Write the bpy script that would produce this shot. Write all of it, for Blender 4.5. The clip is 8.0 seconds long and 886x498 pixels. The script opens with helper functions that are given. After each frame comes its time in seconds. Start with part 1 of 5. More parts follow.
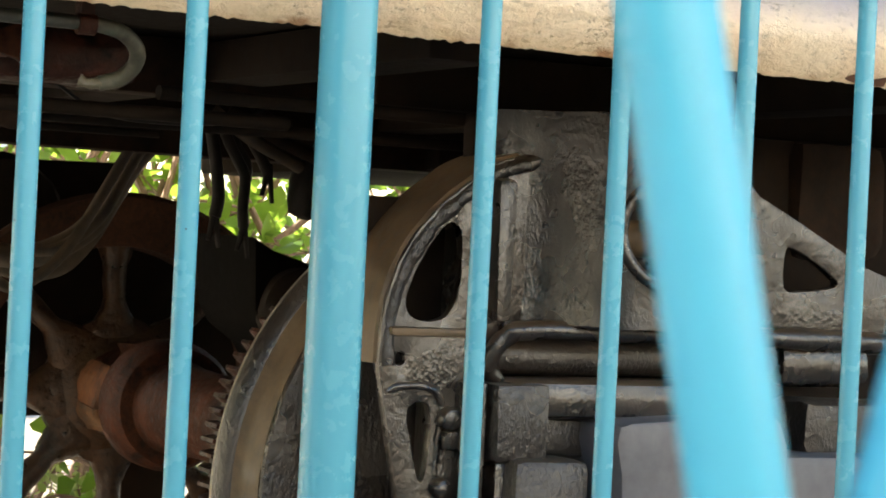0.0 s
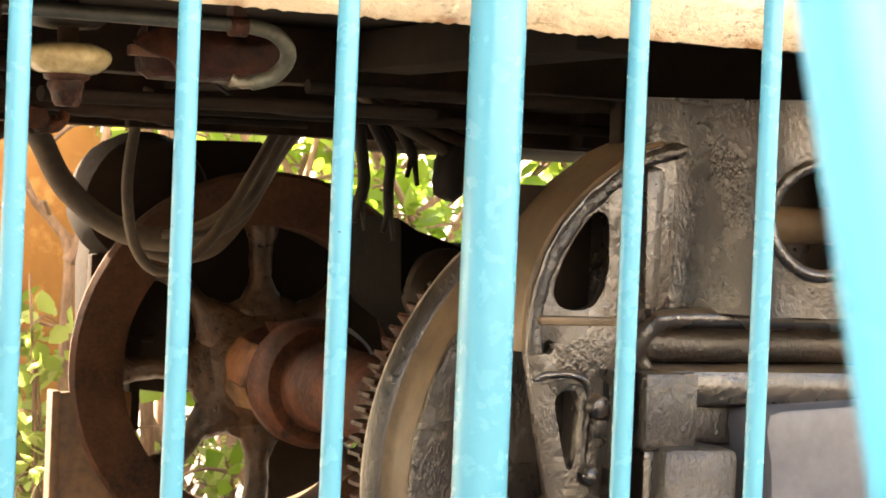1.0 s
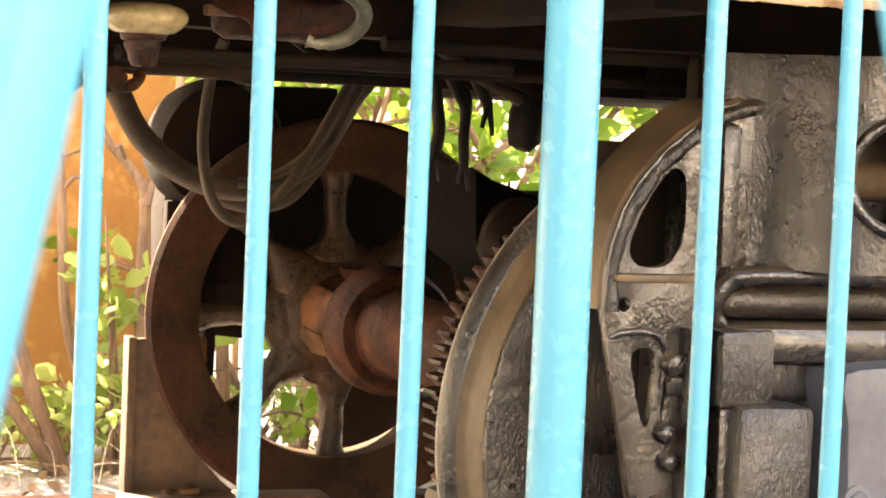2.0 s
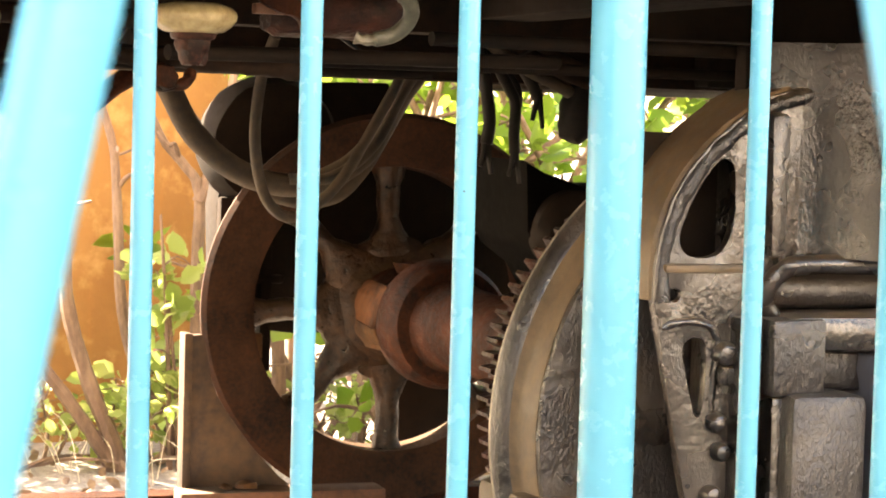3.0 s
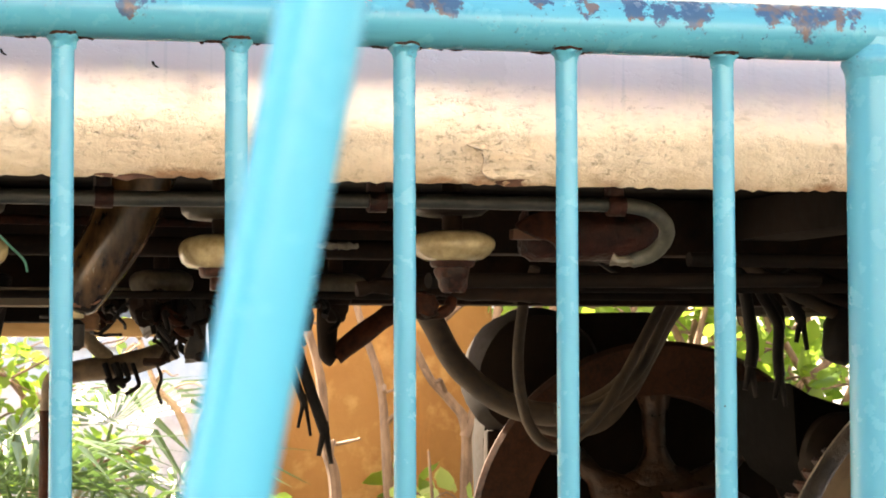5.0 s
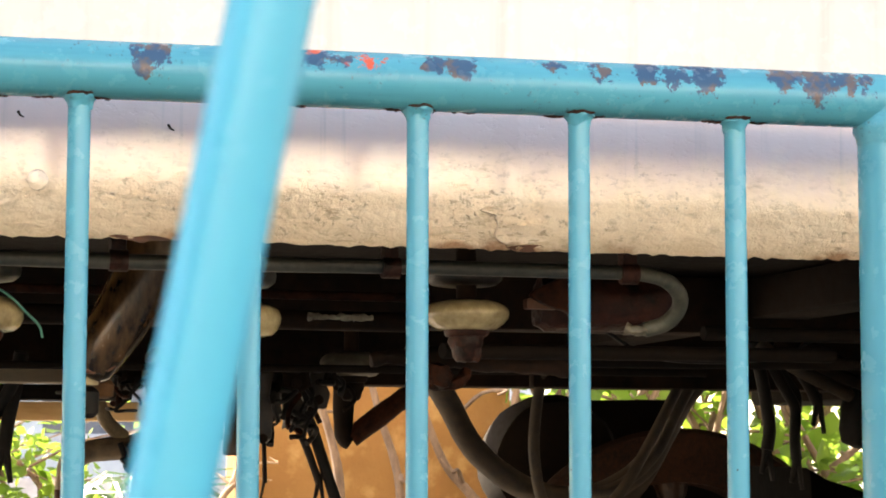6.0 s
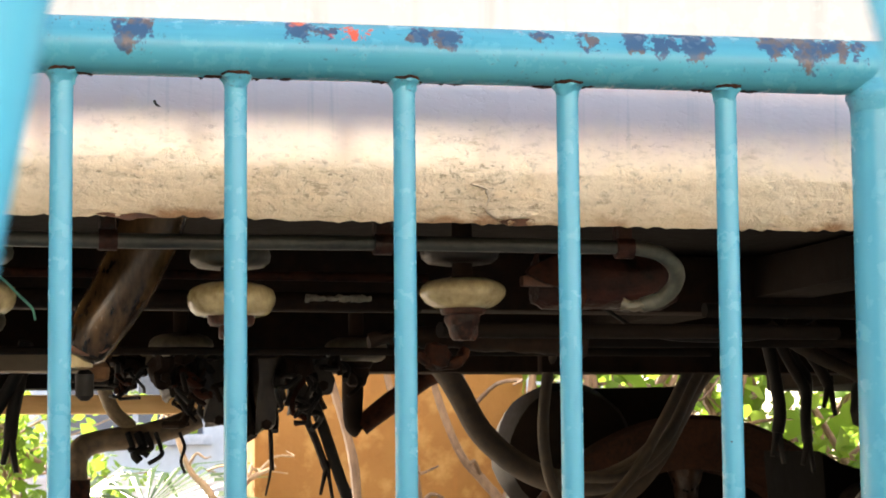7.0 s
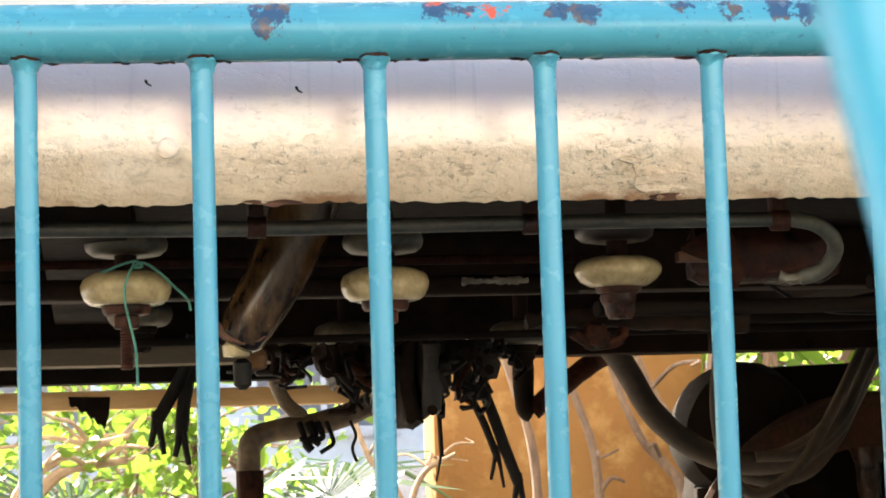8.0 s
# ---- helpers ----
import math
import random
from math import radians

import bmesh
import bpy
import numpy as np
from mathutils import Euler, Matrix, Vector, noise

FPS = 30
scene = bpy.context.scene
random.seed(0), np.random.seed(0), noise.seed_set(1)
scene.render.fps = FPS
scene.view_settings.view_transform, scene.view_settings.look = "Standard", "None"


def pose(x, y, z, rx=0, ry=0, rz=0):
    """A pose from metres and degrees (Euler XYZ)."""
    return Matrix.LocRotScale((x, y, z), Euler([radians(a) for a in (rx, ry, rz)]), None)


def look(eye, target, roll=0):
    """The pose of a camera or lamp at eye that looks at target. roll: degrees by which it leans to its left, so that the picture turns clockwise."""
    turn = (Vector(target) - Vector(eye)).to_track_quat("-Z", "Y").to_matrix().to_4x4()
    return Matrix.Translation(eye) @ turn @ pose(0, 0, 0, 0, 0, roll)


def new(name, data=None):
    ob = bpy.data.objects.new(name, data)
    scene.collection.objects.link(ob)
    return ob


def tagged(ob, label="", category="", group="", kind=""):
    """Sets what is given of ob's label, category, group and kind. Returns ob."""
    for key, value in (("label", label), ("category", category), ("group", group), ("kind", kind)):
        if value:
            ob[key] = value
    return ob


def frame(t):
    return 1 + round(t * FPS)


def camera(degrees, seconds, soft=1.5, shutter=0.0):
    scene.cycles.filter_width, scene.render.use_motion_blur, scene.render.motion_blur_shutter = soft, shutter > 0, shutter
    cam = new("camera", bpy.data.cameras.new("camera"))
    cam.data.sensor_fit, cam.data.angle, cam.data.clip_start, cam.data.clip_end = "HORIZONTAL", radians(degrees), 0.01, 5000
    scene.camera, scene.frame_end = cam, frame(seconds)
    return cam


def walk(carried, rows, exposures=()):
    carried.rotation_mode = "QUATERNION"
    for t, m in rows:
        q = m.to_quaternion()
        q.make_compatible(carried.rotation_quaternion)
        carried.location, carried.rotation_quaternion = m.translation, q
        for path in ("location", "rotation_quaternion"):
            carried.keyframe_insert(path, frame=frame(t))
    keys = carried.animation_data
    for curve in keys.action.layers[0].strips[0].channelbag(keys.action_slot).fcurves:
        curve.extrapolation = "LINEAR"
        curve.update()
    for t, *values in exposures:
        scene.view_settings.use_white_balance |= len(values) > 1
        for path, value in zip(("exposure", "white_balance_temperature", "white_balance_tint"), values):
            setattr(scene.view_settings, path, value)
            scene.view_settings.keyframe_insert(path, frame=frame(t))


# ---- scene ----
# worn places on the fence's top rail: x, y, z (from the fence's foot) and size
CHIPS = [(-0.552, -0.014, 0.982, 0.015), (-0.436, -0.016, 0.984, 0.011), (-0.418, -0.017, 0.982, 0.012), (-0.399, -0.017, 0.981, 0.013), (-0.350, -0.018, 0.981, 0.012), (-0.336, -0.018, 0.980, 0.011), (-0.262, -0.015, 0.985, 0.009),
         (-0.228, -0.014, 0.984, 0.014), (-0.192, -0.013, 0.983, 0.013), (-0.170, -0.015, 0.979, 0.014), (-0.150, -0.015, 0.981, 0.014), (-0.085, -0.014, 0.982, 0.016), (-0.060, -0.016, 0.977, 0.016), (-0.035, -0.017, 0.980, 0.018), (0.10, -0.016, 0.98, 0.02)]
EXPO = [(0, 2.8, 7600, 6), (0.6, 3.45, 8900, 12), (1.5, 3.84, 9200, 18), (2.2, 3.92, 9100, 18), (3.5, 3.92, 9100, 18), (4.5, 3.46, 8700, 16), (5.2, 3.0, 8200, 13), (6.3, 2.78, 7900, 12), (8, 2.8, 7300, 9)]
cam = camera(23.21, 8.0, soft=1.8)
cam.data.dof.use_dof = True
cam.data.dof.focus_distance = 2.0
cam.data.dof.aperture_fstop = 46
PATH = [
    (0, (-0.6606, -1.4702, 0.7864), (0.2467, 0.3121, 0.7891), 2.86),
    (0.5, (-0.6691, -1.4688, 0.7957), (0.1867, 0.3387, 0.7754), 2.73),
    (1, (-0.6759, -1.4762, 0.8168), (0.1175, 0.3592, 0.7755), 2.38),
    (1.5, (-0.6749, -1.4722, 0.8296), (0.0777, 0.3795, 0.7584), 2.27),
    (2, (-0.6775, -1.4708, 0.8396), (0.0548, 0.3873, 0.7341), 2.43),
    (3.5, (-0.6756, -1.4880, 0.8412), (-0.0365, 0.4040, 0.7317), 1.04),
    (4, (-0.6731, -1.4880, 0.8364), (-0.0977, 0.4272, 0.8048), 0.38),
    (4.5, (-0.6743, -1.4898, 0.8315), (-0.1669, 0.4443, 0.8728), -0.05),
    (5, (-0.6742, -1.4964, 0.8266), (-0.2290, 0.4507, 0.9310), -0.16),
    (5.2, (-0.6706, -1.4967, 0.8182), (-0.2436, 0.4531, 0.9443), -0.25),
    (6.3, (-0.6684, -1.5017, 0.7916), (-0.2412, 0.4410, 0.9998), 0.18),
    (6.5, (-0.6606, -1.5001, 0.7879), (-0.2313, 0.4422, 0.9951), 0.13),
    (7, (-0.6395, -1.4915, 0.7786), (-0.2385, 0.4577, 0.9782), -0.51),
    (7.5, (-0.6229, -1.4799, 0.7733), (-0.2989, 0.4847, 0.9611), -1.18),
    (8, (-0.6086, -1.4811, 0.7731), (-0.3780, 0.4963, 0.9651), -1.82),
]
walk(cam, [(t, look(eye, target, roll)) for t, eye, target, roll in PATH], exposures=EXPO)

# ---------------------------------------------------------------- light
SUN_WAY = Vector((-0.52, 0.62, 0.60)).normalized()
world = bpy.data.worlds.new("sky")
scene.world = world
world.use_nodes = True
wn = world.node_tree.nodes
sky = wn.new("ShaderNodeTexSky")
sky.sky_type = "NISHITA"
sky.sun_disc = False
sky.sun_elevation = math.asin(SUN_WAY.z)
sky.sun_rotation = math.atan2(SUN_WAY.x, SUN_WAY.y)
wn["Background"].inputs["Strength"].default_value = 0.12
world.node_tree.links.new(sky.outputs[0], wn["Background"].inputs["Color"])
sun_data = bpy.data.lights.new("sun", "SUN")
sun_data.energy = 5.0
sun_data.angle = radians(0.6)
sun_data.color = (1.0, 0.95, 0.86)
sun = new("sun", sun_data)
sun.matrix_world = look(SUN_WAY * 20, (0, 0, 0))


# ---------------------------------------------------------------- materials
class Mat:
    """A small builder of node materials."""

    def __init__(self, name):
        self.m = bpy.data.materials.new(name)
        self.m.use_nodes = True
        self.t = self.m.node_tree
        self.b = self.t.nodes["Principled BSDF"]
        self.co = self.t.nodes.new("ShaderNodeTexCoord").outputs["Object"]

    def link(self, a, b):
        self.t.links.new(a, b)

    def put(self, socket, value):
        if hasattr(value, "is_linked"):
            self.link(value, socket)
        else:
            socket.default_value = value

    def scaled(self, s):
        n = self.t.nodes.new("ShaderNodeMapping")
        self.link(self.co, n.inputs["Vector"])
        n.inputs["Scale"].default_value = s
        return n.outputs[0]

    def noise(self, scale, detail=4, rough=0.6, vec=None, distort=0.0):
        n = self.t.nodes.new("ShaderNodeTexNoise")
        self.link(vec or self.co, n.inputs["Vector"])
        n.inputs["Scale"].default_value = scale
        n.inputs["Detail"].default_value = detail
        n.inputs["Roughness"].default_value = rough
        n.inputs["Distortion"].default_value = distort
        return n.outputs["Fac"]

    def voronoi(self, scale, feature="F1", vec=None):
        n = self.t.nodes.new("ShaderNodeTexVoronoi")
        n.feature = feature
        self.link(vec or self.co, n.inputs["Vector"])
        n.inputs["Scale"].default_value = scale
        return n.outputs["Distance"]

    def span(self, fac, a, b, lo=0.0, hi=1.0):
        n = self.t.nodes.new("ShaderNodeMapRange")
        n.clamp = True
        self.link(fac, n.inputs[0])
        for i, v in zip((1, 2, 3, 4), (a, b, lo, hi)):
            n.inputs[i].default_value = v
        return n.outputs[0]

    def math(self, op, a, b=0.0):
        n = self.t.nodes.new("ShaderNodeMath")
        n.operation = op
        self.put(n.inputs[0], a)
        self.put(n.inputs[1], b)
        return n.outputs[0]

    def mix(self, fac, a, b):
        n = self.t.nodes.new("ShaderNodeMix")
        n.data_type = "RGBA"
        self.put(n.inputs[0], fac)
        for socket, v in ((n.inputs[6], a), (n.inputs[7], b)):
            self.put(socket, (*v, 1) if isinstance(v, tuple) else v)
        return n.outputs[2]

    def up(self):
        g = self.t.nodes.new("ShaderNodeNewGeometry")
        s = self.t.nodes.new("ShaderNodeSeparateXYZ")
        self.link(g.outputs["Normal"], s.inputs[0])
        return s.outputs[2]

    def axis(self, n):
        s = self.t.nodes.new("ShaderNodeSeparateXYZ")
        self.link(self.co, s.inputs[0])
        return s.outputs[n]

    def random(self):
        return self.t.nodes.new("ShaderNodeObjectInfo").outputs["Random"]

    def island(self):
        return self.t.nodes.new("ShaderNodeNewGeometry").outputs["Random Per Island"]

    def bump(self, height, strength, dist=0.01):
        n = self.t.nodes.new("ShaderNodeBump")
        self.link(height, n.inputs["Height"])
        n.inputs["Strength"].default_value = strength
        n.inputs["Distance"].default_value = dist
        old = self.b.inputs["Normal"].links
        if old:
            self.link(old[0].from_socket, n.inputs["Normal"])
        self.link(n.outputs[0], self.b.inputs["Normal"])

    def done(self, color, rough, metal=0.0, spec=0.5, coat=0.0):
        if isinstance(color, tuple):
            color = (*color, 1)
        self.put(self.b.inputs["Base Color"], color)
        self.put(self.b.inputs["Roughness"], rough)
        self.put(self.b.inputs["Metallic"], metal)
        self.b.inputs["Specular IOR Level"].default_value = spec
        self.b.inputs["Coat Weight"].default_value = coat
        return self.m


def mottled(name, a, b, scale, rough=(0.5, 0.7), fine=60, bump=0.2, dist=0.002, metal=0.0, spec=0.5, stretch=(1, 1, 1), dust=None, dust_from=0.3):
    m = Mat(name)
    vec = m.scaled(stretch)
    big, small = m.noise(scale, 5, 0.65, vec), m.noise(fine, 4, 0.6, vec)
    both = m.math("ADD", m.math("MULTIPLY", big, 0.65), m.math("MULTIPLY", small, 0.35))
    col = m.mix(m.span(both, 0.38, 0.62), a, b)
    if dust:
        lie = m.math("MULTIPLY", m.span(m.up(), dust_from, 0.9), m.span(m.noise(18, 4), 0.25, 0.6))
        col = m.mix(lie, col, dust)
    m.bump(both, bump, dist)
    return m.done(col, m.span(small, 0.3, 0.7, *rough), metal, spec)


def fence_paint(name, chips=(), low=(0.056, 0.290, 0.366), high=(0.074, 0.338, 0.418)):
    m = Mat(name)
    big, fine = m.noise(7, 4), m.noise(90, 3)
    col = m.mix(m.span(big, 0.30, 0.70, 0.3, 0.7), low, high)
    col = m.mix(m.span(m.noise(45, 4, 0.6, m.scaled((1, 1, 0.04))), 0.48, 0.70, 0.0, 0.35), col, (0.066, 0.315, 0.37))
    col = m.mix(m.math("MULTIPLY", m.span(m.noise(26, 6, 0.75), 0.57, 0.80), 0.05), col, (0.045, 0.27, 0.36))
    specks = m.span(m.voronoi(55), 0.05, 0.035)
    col = m.mix(m.math("MULTIPLY", specks, m.span(m.noise(14), 0.52, 0.58)), col, (0.05, 0.09, 0.1))
    height = m.math("MULTIPLY", fine, 0.05)
    if chips:
        brushed = m.math("MULTIPLY", m.span(m.noise(70, 4, 0.7, m.scaled((0.05, 1, 1))), 0.48, 0.68), 0.45)
        col = m.mix(brushed, col, (0.034, 0.215, 0.29))
        grit = m.math("MULTIPLY", m.span(m.noise(240, 3, 0.6), 0.62, 0.67), m.span(m.noise(18, 4, 0.7), 0.46, 0.58))
        col = m.mix(m.math("MULTIPLY", grit, 0.7), col, (0.05, 0.10, 0.12))
        near = None
        for cx, cy, cz, size in chips:
            d = m.t.nodes.new("ShaderNodeVectorMath")
            d.operation = "DISTANCE"
            m.link(m.co, d.inputs[0])
            d.inputs[1].default_value = (cx, cy, cz)
            k = m.math("DIVIDE", d.outputs["Value"], size)
            near = k if near is None else m.math("MINIMUM", near, k)
        edge = m.math("ADD", near, m.math("MULTIPLY", m.math("SUBTRACT", m.noise(110, 5, 0.7), 0.5), 3.4))
        edge = m.math("ADD", edge, m.math("MULTIPLY", m.math("SUBTRACT", m.noise(34, 2, 0.5, m.scaled((1.0, 1.0, 0.6))), 0.5), 2.6))
        bare = m.span(edge, 0.86, 0.80)
        under = m.mix(m.span(m.noise(45, 3), 0.52, 0.60), (0.035, 0.085, 0.15), (0.12, 0.095, 0.09))
        red = m.math("MULTIPLY", m.span(m.noise(38, 2, 0.5, m.scaled((1, 1, 1.4))), 0.54, 0.56), m.math("MULTIPLY", m.span(m.axis(0), -0.325, -0.33), m.span(m.axis(0), -0.47, -0.465)))
        under = m.mix(red, under, (0.62, 0.10, 0.05))
        col = m.mix(bare, col, under)
        height = m.math("SUBTRACT", height, bare)
    m.bump(height, 0.25 if chips else 0.10, 0.0015)
    return m.done(col, m.span(m.noise(60, 4), 0.3, 0.7, 0.26, 0.28), spec=0.36)


def cast_iron(name, base=(0.0140, 0.0098, 0.0072), dust=(0.15, 0.095, 0.050), amount=0.6, rough=(0.20, 0.38), relief=0.8, spec=0.6):
    """Old iron under thick, wrinkled black paint, with dust on its ledges."""
    m = Mat(name)
    lumps = m.noise(34, 2, 0.45, m.scaled((1.0, 1.0, 0.7)), 0.4)
    runs = m.noise(260, 3, 0.55, m.scaled((1.0, 1.0, 0.6)), 0.5)
    runs = m.math("MULTIPLY", runs, m.span(m.noise(13, 3, 0.6), 0.38, 0.60, 0.45, 1.0))
    folds = m.span(m.math("ABSOLUTE", m.math("SUBTRACT", m.noise(20, 2, 0.5, m.scaled((1.0, 1.0, 0.5)), 0.8), 0.5)), 0.0, 0.02, 1.0, 0.0)
    folds = m.math("MULTIPLY", folds, m.span(m.noise(11, 3), 0.52, 0.60))
    stain = m.span(m.noise(6, 5, 0.7), 0.42, 0.70)
    col = m.mix(stain, base, (0.036, 0.024, 0.016))
    lie = m.math("MULTIPLY", m.span(m.up(), 0.25, 0.8), m.span(m.noise(24, 4, 0.7), 0.30, 0.62, 0.3 * amount, 1.2 * amount))
    lie = m.math("MAXIMUM", lie, m.math("MULTIPLY", m.span(m.noise(15, 6, 0.75), 0.60, 0.78), 0.3 * amount))
    col = m.mix(lie, col, dust)
    m.bump(m.math("ADD", lumps, m.math("MULTIPLY", folds, 0.14)), 0.20 * relief, 0.007)
    m.bump(m.math("ADD", runs, m.math("MULTIPLY", m.noise(70, 3, 0.6), 0.4)), 0.85 * relief, 0.0032)
    gloss = m.span(m.noise(14, 3, 0.6), 0.35, 0.65, *rough)
    return m.done(col, m.math("ADD", gloss, m.math("MULTIPLY", lie, 0.35)), spec=spec)


TURQUOISE = fence_paint("turquoise_paint")
ROD_PAINT = fence_paint("sky_blue_paint", (), (0.050, 0.375, 0.52), (0.072, 0.44, 0.60))
RAIL_PAINT = fence_paint("chipped_turquoise_paint", chips=CHIPS)
CAST = cast_iron("black_cast_iron", (0.0105, 0.0074, 0.0054), rough=(0.20, 0.34), relief=0.62, spec=0.85)
CAST_DULL = cast_iron("dull_cast_iron", (0.014, 0.0115, 0.010), (0.09, 0.066, 0.044), 0.6, (0.26, 0.44), 1.0, 0.65)
CAST_ROUGH = cast_iron("pitted_cast_iron", (0.010, 0.008, 0.007), (0.075, 0.055, 0.036), 0.5, (0.22, 0.40), 1.2, 0.7)
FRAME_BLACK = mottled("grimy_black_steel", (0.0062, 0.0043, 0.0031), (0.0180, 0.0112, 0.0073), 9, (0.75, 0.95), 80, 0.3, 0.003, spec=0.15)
# Blacker copy of the grimy steel, with deep shade put into its colour.
SHADE_BLACK = mottled("shade_black_steel", (0.0012, 0.0010, 0.0009), (0.0042, 0.0031, 0.0024), 9, (0.8, 0.95), 80, 0.3, 0.003, spec=0.05)
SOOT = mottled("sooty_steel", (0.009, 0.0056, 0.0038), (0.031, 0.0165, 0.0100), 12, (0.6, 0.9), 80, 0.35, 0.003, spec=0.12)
CONTACTOR = mottled("dusty_black_casing", (0.010, 0.008, 0.006), (0.045, 0.031, 0.021), 25, (0.35, 0.6), 90, 0.4, 0.003)
RUST = mottled("brown_rust", (0.055, 0.022, 0.012), (0.17, 0.072, 0.038), 11, (0.65, 0.9), 120, 0.4, 0.003, dust=(0.17, 0.12, 0.08))
RUST_DARK = mottled("dark_red_rust", (0.008, 0.004, 0.003), (0.066, 0.021, 0.010), 18, (0.5, 0.85), 130, 0.9, 0.006, spec=0.10)
RUST_SOOTY = mottled("sooty_red_rust", (0.005, 0.003, 0.0022), (0.068, 0.021, 0.012), 24, (0.3, 0.7), 60, 0.9, 0.008, spec=0.2)
RUST_RED = mottled("red_brown_rust", (0.014, 0.006, 0.0045), (0.095, 0.036, 0.022), 45, (0.35, 0.7), 160, 0.7, 0.003, spec=0.18)
RUST_PALE = mottled("pale_rusty_casting", (0.030, 0.015, 0.008), (0.135, 0.066, 0.030), 16, (0.55, 0.8), 90, 0.45, 0.004, spec=0.15)
SPOKE = mottled("grimy_brown_casting", (0.004, 0.003, 0.002), (0.064, 0.029, 0.013), 13, (0.22, 0.6), 85, 1.0, 0.008, spec=0.35, dust=(0.085, 0.055, 0.032))
RIM = mottled("dark_red_brown_steel", (0.006, 0.0032, 0.0024), (0.074, 0.030, 0.0155), 7, (0.5, 0.85), 150, 0.8, 0.003, spec=0.2, dust=(0.075, 0.042, 0.024))
DUSTY_BEAM = mottled("dusty_tan_steel", (0.12, 0.092, 0.058), (0.27, 0.21, 0.135), 6, (0.6, 0.8), 60, 0.2, 0.002, stretch=(0.3, 1, 1))
RUST_ORANGE = mottled("orange_rust", (0.04, 0.016, 0.007), (0.16, 0.062, 0.025), 22, (0.6, 0.85), 120, 0.4, 0.003, spec=0.15)
TREAD = mottled("dusty_brown_steel", (0.056, 0.037, 0.021), (0.160, 0.105, 0.058), 7, (0.42, 0.7), 60, 0.45, 0.003, spec=0.4)
WORN_EDGE = mottled("worn_steel_edge", (0.13, 0.11, 0.085), (0.34, 0.29, 0.22), 30, (0.35, 0.6), 150, 0.4, 0.002, metal=0.2)
GREY_PAINT = mottled("blue_grey_paint", (0.085, 0.085, 0.097), (0.13, 0.128, 0.138), 8, (0.35, 0.5), 70, 0.2, 0.002)
GREY_PIPE = mottled("grey_green_conduit", (0.018, 0.019, 0.015), (0.060, 0.060, 0.048), 25, (0.35, 0.55), 150, 0.2, 0.001)
PIPE_BEND = mottled("pale_conduit", (0.024, 0.025, 0.018), (0.088, 0.086, 0.062), 30, (0.35, 0.55), 150, 0.3, 0.001)
PALE_PIPE = mottled("pale_flaking_paint", (0.12, 0.10, 0.07), (0.46, 0.42, 0.32), 70, (0.5, 0.7), 200, 0.5, 0.002)
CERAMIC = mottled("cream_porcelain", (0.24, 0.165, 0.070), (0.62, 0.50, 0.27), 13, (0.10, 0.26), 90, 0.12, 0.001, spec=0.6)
# Porcelain darkened for the upper discs: their shade is in the colour.
CERAMIC_DIM = mottled("dimmed_porcelain", (0.032, 0.028, 0.017), (0.105, 0.092, 0.058), 20, (0.35, 0.6), 120, 0.1, 0.001)
GUARD = mottled("brown_rusty_plate", (0.026, 0.013, 0.007), (0.115, 0.064, 0.032), 9, (0.5, 0.8), 60, 0.3, 0.002)
HOSE = mottled("old_rubber_hose", (0.022, 0.016, 0.011), (0.080, 0.055, 0.034), 14, (0.6, 0.85), 100, 0.3, 0.002, dust=(0.17, 0.12, 0.075))
CABLE = mottled("black_cable", (0.004, 0.0036, 0.003), (0.018, 0.0135, 0.0105), 20, (0.5, 0.75), 120, 0.2, 0.001, spec=0.25)
TAN_PIPE = mottled("tan_sleeve", (0.16, 0.11, 0.06), (0.36, 0.27, 0.15), 26, (0.35, 0.55), 110, 0.2, 0.001)
BOOT = mottled("peeling_brown_sleeve", (0.006, 0.004, 0.003), (0.17, 0.090, 0.036), 13, (0.12, 0.28), 45, 0.35, 0.002, stretch=(1.3, 1, 0.5), dust=(0.25, 0.165, 0.075), dust_from=0.30)
TWINE = mottled("green_twine", (0.05, 0.22, 0.16), (0.12, 0.36, 0.27), 60, (0.6, 0.8), 300, 0.2, 0.001)
TIMBER = mottled("yellow_timber", (0.55, 0.34, 0.14), (0.78, 0.55, 0.28), 9, (0.5, 0.7), 60, 0.2, 0.002, stretch=(0.25, 1, 1))
BARK = mottled("bark", (0.085, 0.052, 0.036), (0.22, 0.145, 0.10), 16, (0.7, 0.9), 80, 0.5, 0.004, stretch=(1, 1, 0.4))
TAPED = mottled("brown_taped_bar", (0.06, 0.040, 0.024), (0.23, 0.155, 0.088), 18, (0.45, 0.7), 90, 0.4, 0.002)
# Porcelain toned down, with the shade under the car in its colour.
CERAMIC_SHADE = mottled("shade_toned_porcelain", (0.06, 0.05, 0.032), (0.20, 0.17, 0.115), 18, (0.3, 0.5), 90, 0.1, 0.001)
BARK_PALE = mottled("pale_bark", (0.22, 0.145, 0.095), (0.42, 0.31, 0.215), 16, (0.7, 0.9), 80, 0.4, 0.004)
STRAW = mottled("dry_grass", (0.46, 0.40, 0.28), (0.70, 0.63, 0.48), 20, (0.6, 0.8))
STONE = mottled("pale_stone", (0.42, 0.39, 0.40), (0.66, 0.62, 0.62), 3, (0.7, 0.9), 30, 0.5, 0.01)
RENDER_PALE = mottled("pale_render", (0.52, 0.51, 0.52), (0.64, 0.625, 0.63), 1.5, (0.7, 0.9), 20, 0.1, 0.004)
